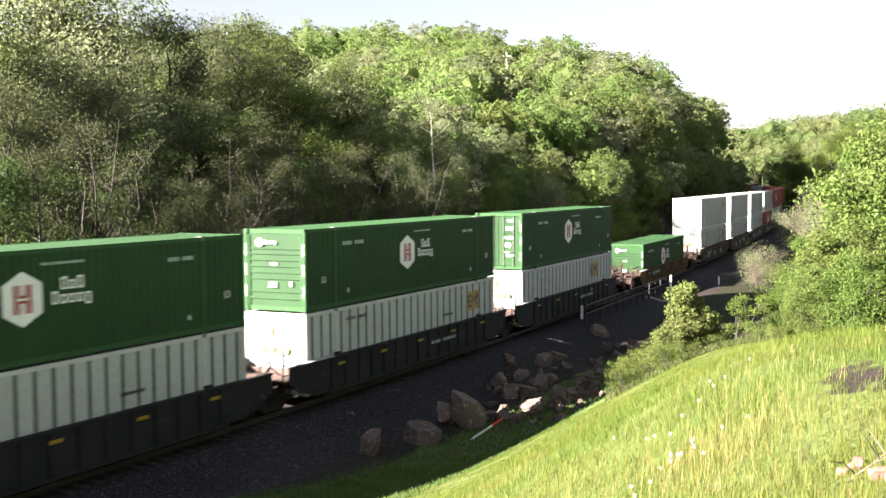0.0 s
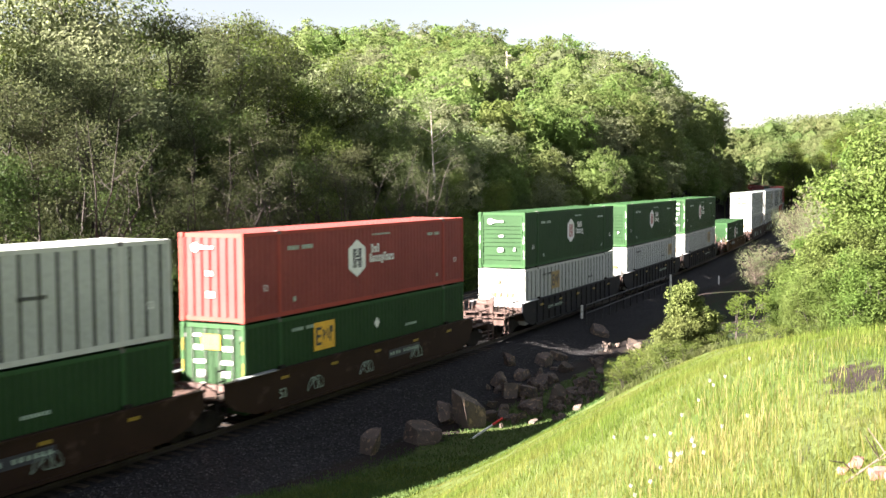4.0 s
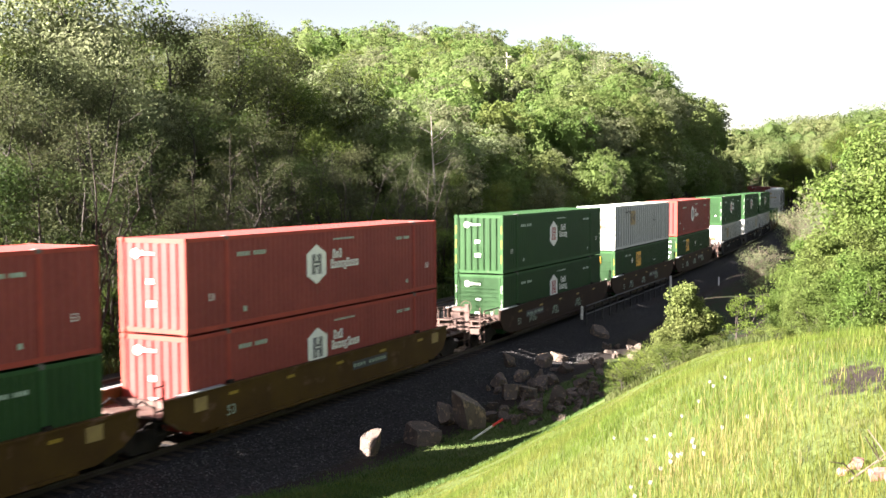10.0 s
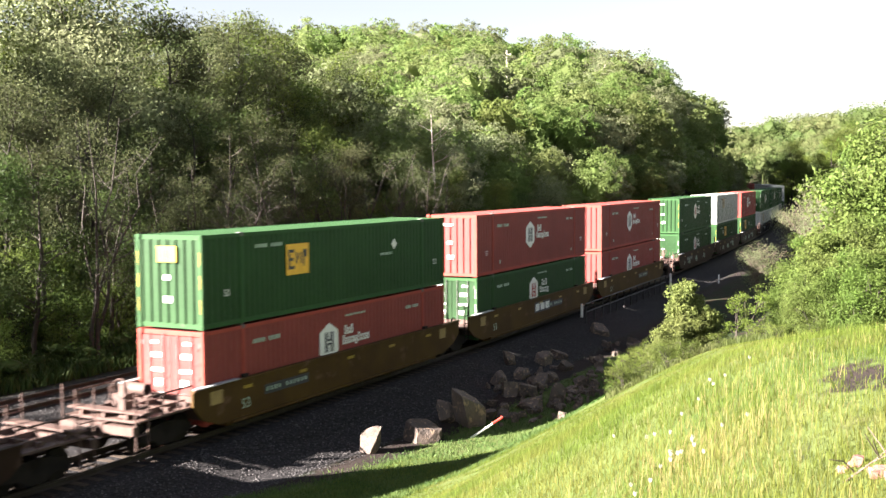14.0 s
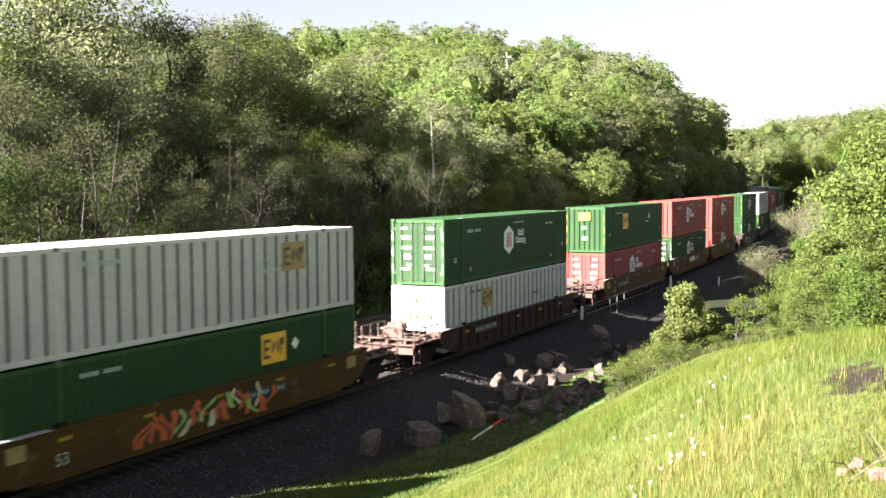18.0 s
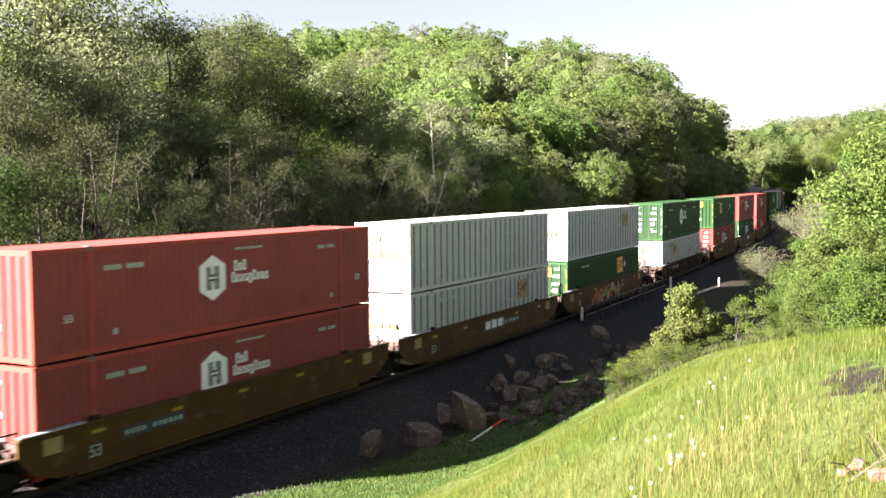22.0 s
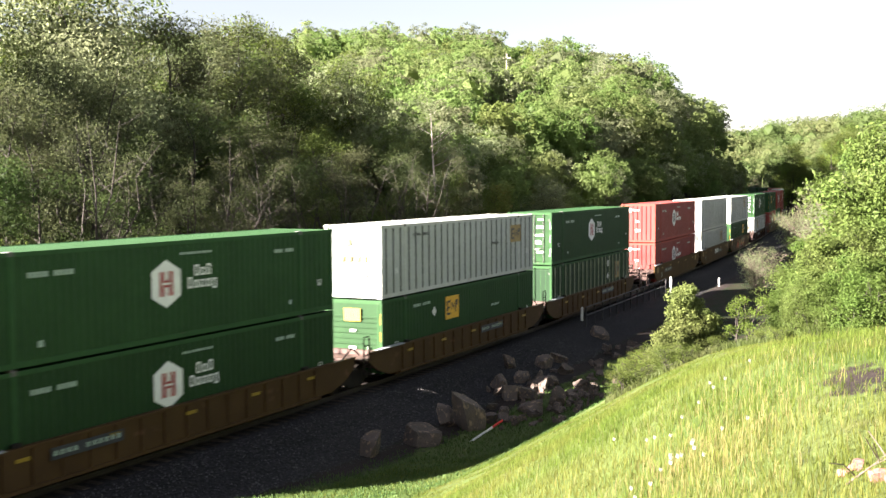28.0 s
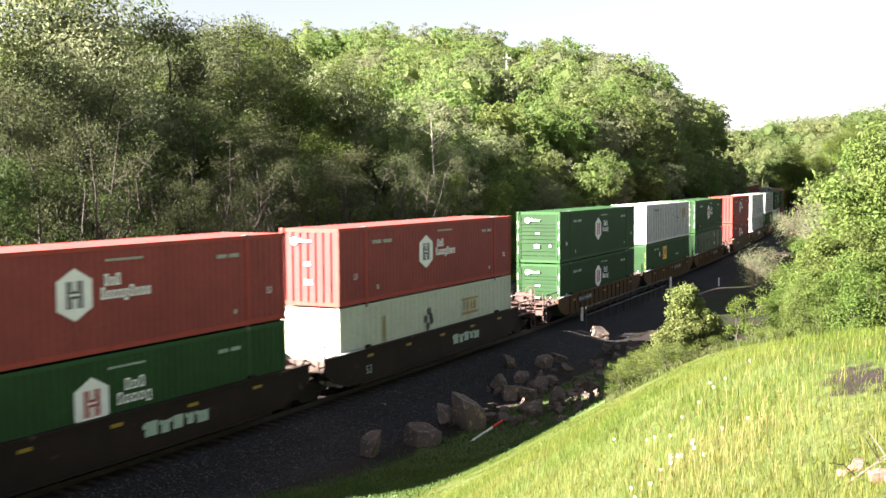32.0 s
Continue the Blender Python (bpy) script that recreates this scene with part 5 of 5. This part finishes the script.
# the bank on the right: bright trees beyond the bend, brush, tall bushes near the knoll
for k in range(30):
    x, y = ray_to(rnd.uniform(1392, 1545), rnd.uniform(285, 345))
    tree(rnd.choice(["lime", "lime", "maple", "lime"]), x, y, rnd.uniform(1.0, 1.3), rnd.uniform(0, 6.2))
for px, dist in ((1345, 372), (1366, 366), (1380, 352)):
    tree("maple_dark", *ray_to(px, dist), .75, rnd.uniform(0, 6.2))
for px, dist, size in ((1410, 120, 1.1), (1430, 118, 1.45), (1450, 122, 1.65), (1470, 125, 1.9), (1490, 120, 2.05), (1508, 128, 1.85), (1440, 112, 1.3), (1478, 110, 1.6)):
    tree("brush", *ray_to(px, dist), size, rnd.uniform(0, 6.2))
for px, dist, size in ((1572, 112, 1.3), (1600, 104, 1.4), (1395, 36, .27), (1398, 41, .44), (1425, 37, .40), (1455, 38, .50), (1482, 38, .54), (1512, 37, .56), (1548, 36, .58), (1590, 50, .95), (1585, 46, 1.1), (1615, 44, 1.15), (1530, 60, .82), (1472, 60, .70),
                       (1615, 66, 1.3), (1640, 60, 1.4), (1500, 48, .68), (1452, 48, .5), (1410, 34, .24), (1440, 33, .28), (1475, 33, .33), (1520, 32, .36), (1560, 32, .40)):
    tree("bush_tall", *ray_to(px, dist), size, rnd.uniform(0, 6.2))
tree("bush_upright", *ray_to(1230, 31.5), .84, .6)
tree("bush_upright", *ray_to(1196, 32.2), .58, 2.0)
for px, dist, size in ((1200, 31.2, .56), (1168, 30.6, .52), (1255, 32.6, .50), (1240, 31.0, .48), (1148, 31.5, .42)):
    tree("bush", *ray_to(px, dist), size, rnd.uniform(0, 6.2))
for px, dist, size in ((1105, 29.5, .7), (1130, 30, .75), (1155, 31, .85), (1185, 29, .7), (1215, 28.5, .55), (1275, 30, .45), (1120, 32.5, .7), (1150, 35, .8), (1090, 31.5, .5), (1345, 31, .5), (1380, 30, .5), (1440, 29, .5), (1500, 29, .5), (1550, 29, .5)):
    tree("bush_low", *ray_to(px, dist), size * .7, rnd.uniform(0, 6.2))
for px, dist, size in ((1306, 34, .62), (1325, 35.5, .72), (1112, 31, .40)):
    tree("sapling", *ray_to(px, dist), size, rnd.uniform(0, 6.2))
for px, dist, size in ((1345, 78, .7), (1356, 84, .8), (1338, 84, .5)):
    tree("brush", *ray_to(px, dist), size, rnd.uniform(0, 6.2))


def far_woods(name, kinds, x0, x1, y0, y1, n, gap, hmin, hmax, ok, seed, leaves=484, leaf=.50, wide=(.25, .34)):
    """Woods too far off to count: uneven crowns of leafy boughs, one object for each kind of tree (label, leaves, share)."""
    rs = np.random.RandomState(seed)
    x, y = rs.uniform(x0, x1, n * 14), rs.uniform(y0, y1, n * 14)
    good = ok(x, y)
    taken = np.zeros((0, 2))
    for a, b in zip(x[good], y[good]):
        if len(taken) < n and (not len(taken) or ((taken - (a, b)) ** 2).sum(1).min() > gap * gap):
            taken = np.concatenate([taken, [[a, b]]])
    z, h = land(taken[:, 0], taken[:, 1]), rs.uniform(hmin, hmax, len(taken))
    pick = rs.choice(len(kinds), len(taken), p=[k[2] for k in kinds])
    for i, (label, leafm, _) in enumerate(kinds):
        vs, fs, ts, k = [], [], [], 0
        for (a, b), c, q in zip(taken[pick == i], z[pick == i], h[pick == i]):
            v, f, t = dome(rs, q, q * rs.uniform(*wide), leaves, leaf)
            tv, tf = tube_arrays([(a, b, c - .5), (a, b, c + q * .6)], [.016 * q, .004 * q], 4)
            vs += [v + np.array([a, b, c]), tv]
            fs += [f + k, tf + k + len(v)]
            ts.append(t + k)
            k += len(v) + len(tv)
        ob = new(name, mesh_of(name, np.concatenate(vs), np.concatenate(fs), leafm, tris=np.concatenate(ts)))
        tagged(ob, label, "woods", kind="stuff")


def seen_ridge(x, y):
    return (np.arctan2(y, x) > .235) & (np.arctan2(y, x) < .64) & (.84 * x + .54 * y < 325) & ~((np.abs(np.arctan2(y, x) - .4554) < .026) & (np.hypot(x, y) > 186) & (np.hypot(x, y) < 236))


HILL = [("dense spring-green woods covering the hillside", WOODS_LEAF, .48), ("greyish-green trees of the hillside woods", HOAR_LEAF, .36), ("bright yellow-green trees of the hillside woods", SPRING_LEAF, .16)]
# side woods get darker leaves than the hill, shade in the colour
SIDE = [("green woods running back from the railway, shade put into the leaf colour", SHADE_WOODS_LEAF, .7), ("greyish trees of the woods behind the railway, in dark olive leaf", OLIVE_LEAF, .3)]
far_woods("hillside_woods", HILL, 60, 340, 55, 270, 470, 4.6, 10.5, 16, lambda x, y: (offset(x, y) > 24) & seen_ridge(x, y) & ((.84 * x + .54 * y > 185) | (offset(x, y) < 60)), 21, 1440, .27)
# reaches past the left of view: unseen trees added to shade the bank
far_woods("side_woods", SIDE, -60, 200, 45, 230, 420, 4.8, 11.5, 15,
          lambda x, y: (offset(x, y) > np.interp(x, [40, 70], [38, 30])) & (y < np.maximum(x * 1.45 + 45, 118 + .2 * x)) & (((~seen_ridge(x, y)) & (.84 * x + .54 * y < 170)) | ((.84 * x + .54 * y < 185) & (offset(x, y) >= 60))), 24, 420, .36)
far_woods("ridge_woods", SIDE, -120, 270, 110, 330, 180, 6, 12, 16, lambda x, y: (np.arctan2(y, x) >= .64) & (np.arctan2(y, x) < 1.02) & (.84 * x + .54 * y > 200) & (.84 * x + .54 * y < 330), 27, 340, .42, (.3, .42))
far_woods("flank_woods", HILL, 120, 262, 48, 130, 110, 3.0, 8, 12, lambda x, y: (offset(x, y) > np.interp(x, [150, 200], [14, 9.5])) & (offset(x, y) < 27), 28, 1440, .24)
far_woods("far_woods", [("distant pale green wooded hills", FAR_LEAF, 1)], 330, 640, 10, 210, 420, 6, 12, 16, lambda x, y: (np.abs(offset(x, y)) > 10) & (y < .31 * x) & (y > .09 * x), 22, 560, .34, (.3, .42))
far_woods("bank_woods", [("bright green woods on the far bank", FAR_LEAF, 1)], 160, 350, -10, 75, 150, 4, 9, 13, lambda x, y: (offset(x, y) < -17) & (y > .07 * x), 23, 720, .28)
far_woods("undergrowth", [("dense green thicket beneath the trees of the bank, shade in the leaf colour", SHADED_LEAF, 1)], -20, 130, 34, 95, 420, 1.2, 1.8, 5.2, lambda x, y: (offset(x, y) > 15.5) & (offset(x, y) < 34), 25, 260, .13, (.4, .55))
far_woods("low_undergrowth", [("low brambles at the edge of the wooded bank", WEED, 1)], 0, 130, 34, 75, 260, .6, .7, 1.5, lambda x, y: (offset(x, y) > 12.2) & (offset(x, y) < 16.5), 26, 120, .08, (.5, .8))


# ---------------------------------------------------------------- grass on the knoll
def meadow(name, label, n, x0, x1, y0, y1, hmin, hmax, width, material, seed, ok, lean=.35):
    rs = np.random.RandomState(seed)
    # more blades near the viewer
    u = rs.rand(n * 3)
    x, y = x0 + (x1 - x0) * u ** 1.9, rs.uniform(y0, y1, n * 3)
    good = ok(x, y, rs)
    x, y = x[good][:n], y[good][:n]
    n = len(x)
    z = land(x, y)
    h = rs.uniform(hmin, hmax, n) * (1 - .45 * ramp(x, 11, 24) * (y < 12))
    a = rs.uniform(0, 6.3, n)
    ux, uy = np.cos(a), np.sin(a)
    b = rs.uniform(0, 6.3, n)
    bx, by = np.cos(b) * h * lean * rs.rand(n), np.sin(b) * h * lean * rs.rand(n)
    w = width * rs.uniform(.6, 1.3, n) * (1 + np.maximum(x - 8, 0) * .03)
    base = np.stack([x, y, z - .01], -1)
    side = np.stack([ux * w, uy * w, np.zeros(n)], -1)
    mid = base + np.stack([bx * .35, by * .35, h * .6], -1)
    tip = base + np.stack([bx, by, h], -1)
    v = np.stack([base - side, base + side, mid + side * .7, mid - side * .7, tip], 1).reshape(-1, 3)
    i = np.arange(n)[:, None] * 5
    ob = new(name, mesh_of(name, v, i + np.array([[0, 1, 2, 3]]), material, tris=i + np.array([[3, 2, 4]])))
    tagged(ob, label, "grass", kind="stuff")


def on_knoll(x, y, rs):
    p = np.maximum(hump(x, y, 10.5, 1.50, .72, .30, .3), .55 * hump(x, y, 8.56, 1.57, .25, .10))
    return (offset(x, y) < -6.8) & (x + .5 * y < 36) & (np.arctan2(y, x) < .98) & (np.arctan2(y, x) > .05) & (rs.rand(len(x)) > p * .86)


meadow("meadow_grass", "sunlit yellow-green meadow grass on the knoll", 290000, 6.2, 38, -.2, 18, .035, .10, .0027, GRASS, 31, on_knoll, .75)
meadow("tall_grass", "taller pale green grass blades on the knoll", 30000, 6.4, 18, .3, 10, .09, .20, .0026, GRASS, 35, on_knoll, .5)
meadow("dry_grass", "straw-coloured dry grass stalks among the green", 13000, 6.5, 14, .5, 9, .10, .22, .0018, DRY_GRASS, 32,
       lambda x, y, rs: on_knoll(x, y, rs) & (rs.rand(len(x)) < .05 + hump(x, y, 9.4, 2.6, 1.3, .55)), .5)


rs = random.Random(6)
SEED_HEAD = None
for k in range(26):
    x, y = (rs.gauss(9.2, .45), rs.gauss(2.9, .22)) if k < 17 else (rs.uniform(10, 13), rs.uniform(2.9, 4.2))
    h = rs.uniform(.13, .22)
    if SEED_HEAD is None:
        v, f = leaf_cloud(np.random.RandomState(2), [(0, 0, 0)], [.016], 50, .007, 1.2)
        SEED_HEAD = mesh_of("seed_head", v, f, SEED)
        STALK = tubes_mesh("stalk", [([(0, 0, -.3), (.004, 0, 0)], [.002, .0015])], DRY_GRASS, 4)
    fl = thing("flower", "white fluffy seed head on a thin stalk in the grass", "flower", "white seed heads in the meadow", pose(x, y, float(land(x, y)) + h))
    part("seed_head", SEED_HEAD, fl)
    part("stalk", STALK, fl)

# pink stones with dry twigs at the edge of the knoll
for k, (x, y, w) in enumerate(((7.72, 1.13, .105), (7.66, 1.20, .07), (7.35, .93, .11), (7.28, .86, .09), (7.5, 1.0, .06))):
    ob = new("stone", rock_mesh("stone", 40 + k, PINK_STONE, .3))
    ob.matrix_basis = Matrix.Translation((x, y, float(land(x, y)) + w * .35)) @ Matrix.Rotation(k, 4, "Z") @ Matrix.Diagonal((w, w * .75, w * .62, 1))
    tagged(ob, "smooth pink sandstone lump lying in the grass", "rock", "pink stones on the knoll")
for k in range(7):
    x, y = 7.45 + .09 * k * rs.uniform(.3, 1), 1.0 + rs.uniform(-.12, .2)
    z = float(land(x, y))
    a = rs.uniform(0, 6.28)
    tw = new("twig", tubes_mesh("twig", [([(x, y, z), (x + .12 * math.cos(a), y + .12 * math.sin(a), z + .10), (x + .26 * math.cos(a), y + .26 * math.sin(a), z + rs.uniform(.12, .24))], [.006, .005, .003])], TWIG, 5))
    tagged(tw, "bare dry twig sticking out of the stones", "twig", "twigs by the pink stones")

meadow("rank_grass", "rank green grass and weeds along the crest of the bank", 5200, 24, 33, 6.5, 15, .16, .48, .009, WEED_BRIGHT, 36,
       lambda x, y, q: (offset(x, y) < -6.6) & (np.arctan2(y, x) < .365) & (np.arctan2(y, x) > .16) & (np.hypot(x, y) > 28.3) & (np.hypot(x, y) < 33), .7)
meadow("ditch_weeds", "low green weeds between the rocks and the bank", 26000, 20, 46, 11.0, 18, .04, .13, .008, WEED, 33,
       lambda x, y, q: (offset(x, y) < -5.6) & (offset(x, y) > -11) & (q.rand(len(x)) < .1 + .9 * ramp(-offset(x, y), 5.6, 6.8)), .8)
meadow("bank_weeds", "dark undergrowth along the wooded bank", 42000, 12, 120, 32, 62, .2, .8, .035, WEED, 34,
       lambda x, y, q: (offset(x, y) > 11.0) & (offset(x, y) < 19), .8)


# ---------------------------------------------------------------- small fixed things
def post(x, y, z0, z1, r, label):
    ob = new("marker_post", boxes_mesh("marker_post", [((-r, -r, z0), (r, r, z1)), ((-r * .8, -r * .8, z1), (r * .8, r * .8, z1 + .03))], POST_WHITE))
    ob.matrix_basis = pose(x, y, 0, 0, 0, 20)
    tagged(ob, label, "post", "white posts beside the line")


post(58.56, 23.84, -.9, .53, .075, "weathered white marker post at the railing's end")
post(75.70, 23.95, -.9, .97, .075, "tall weathered white marker post beside the ballast")
post(81.16, 21.93, -.95, .53, .05, "thin white marker post in the grass")

# iron railing over the culvert
ra, rb = Vector((56.41, 22.72, -.15)), Vector((75.68, 24.32, -.15))
railing = thing("railing", "black iron railing along a stone culvert beside the track", "railing")
along_r = (rb - ra)
for z in (.98, .52):
    part("rail_bar", tubes_mesh("rail_bar", [([ra + Vector((0, 0, z)), rb + Vector((0, 0, z))], [.04, .04])], IRON), railing)
for k in range(13):
    p = ra + along_r * (k / 12)
    part("upright", boxes_mesh("upright", [((-.035, -.035, -.7), (.035, .035, 1.0))], IRON), railing, "", Matrix.Translation(p))
part("kerb", boxes_mesh("kerb", [((0, -.2, -1.2), (along_r.length, .2, -.22))], CONCRETE), railing, "concrete culvert kerb", Matrix.Translation(ra) @ Matrix.Rotation(math.atan2(along_r.y, along_r.x), 4, "Z"))

# painted stake
stake = thing("marker_stake", "white wooden stake with red-painted tip, leaning over", "stake")
a, b = Vector((31.12, 16.78, -.85)), Vector((31.86, 15.79, -.07))
part("shaft", tubes_mesh("shaft", [([a, a.lerp(b, .72)], [.038, .038])], POST_WHITE, 6, False), stake)
part("tip", tubes_mesh("tip", [([a.lerp(b, .72), b, b + (b - a) * .004], [.042, .042, .01])], STAKE_RED, 6, False), stake, "bright red painted tip")

# power-line pole among the hillside trees
pole = thing("utility_pole", "weathered wooden utility pole rising above the trees", "pole")
px, py = 206.57, 101.14
pz = float(land(px, py))
part("shaft", tubes_mesh("shaft", [([(px, py, pz - 1), (px, py, 35.2)], [.22, .16])], POLE_WOOD, 8), pole)
part("cross_arm", boxes_mesh("cross_arm", [((px - .1, py - 1.0, 34.2), (px + .1, py + 1.0, 34.4))], POLE_WOOD), pole)

motions()
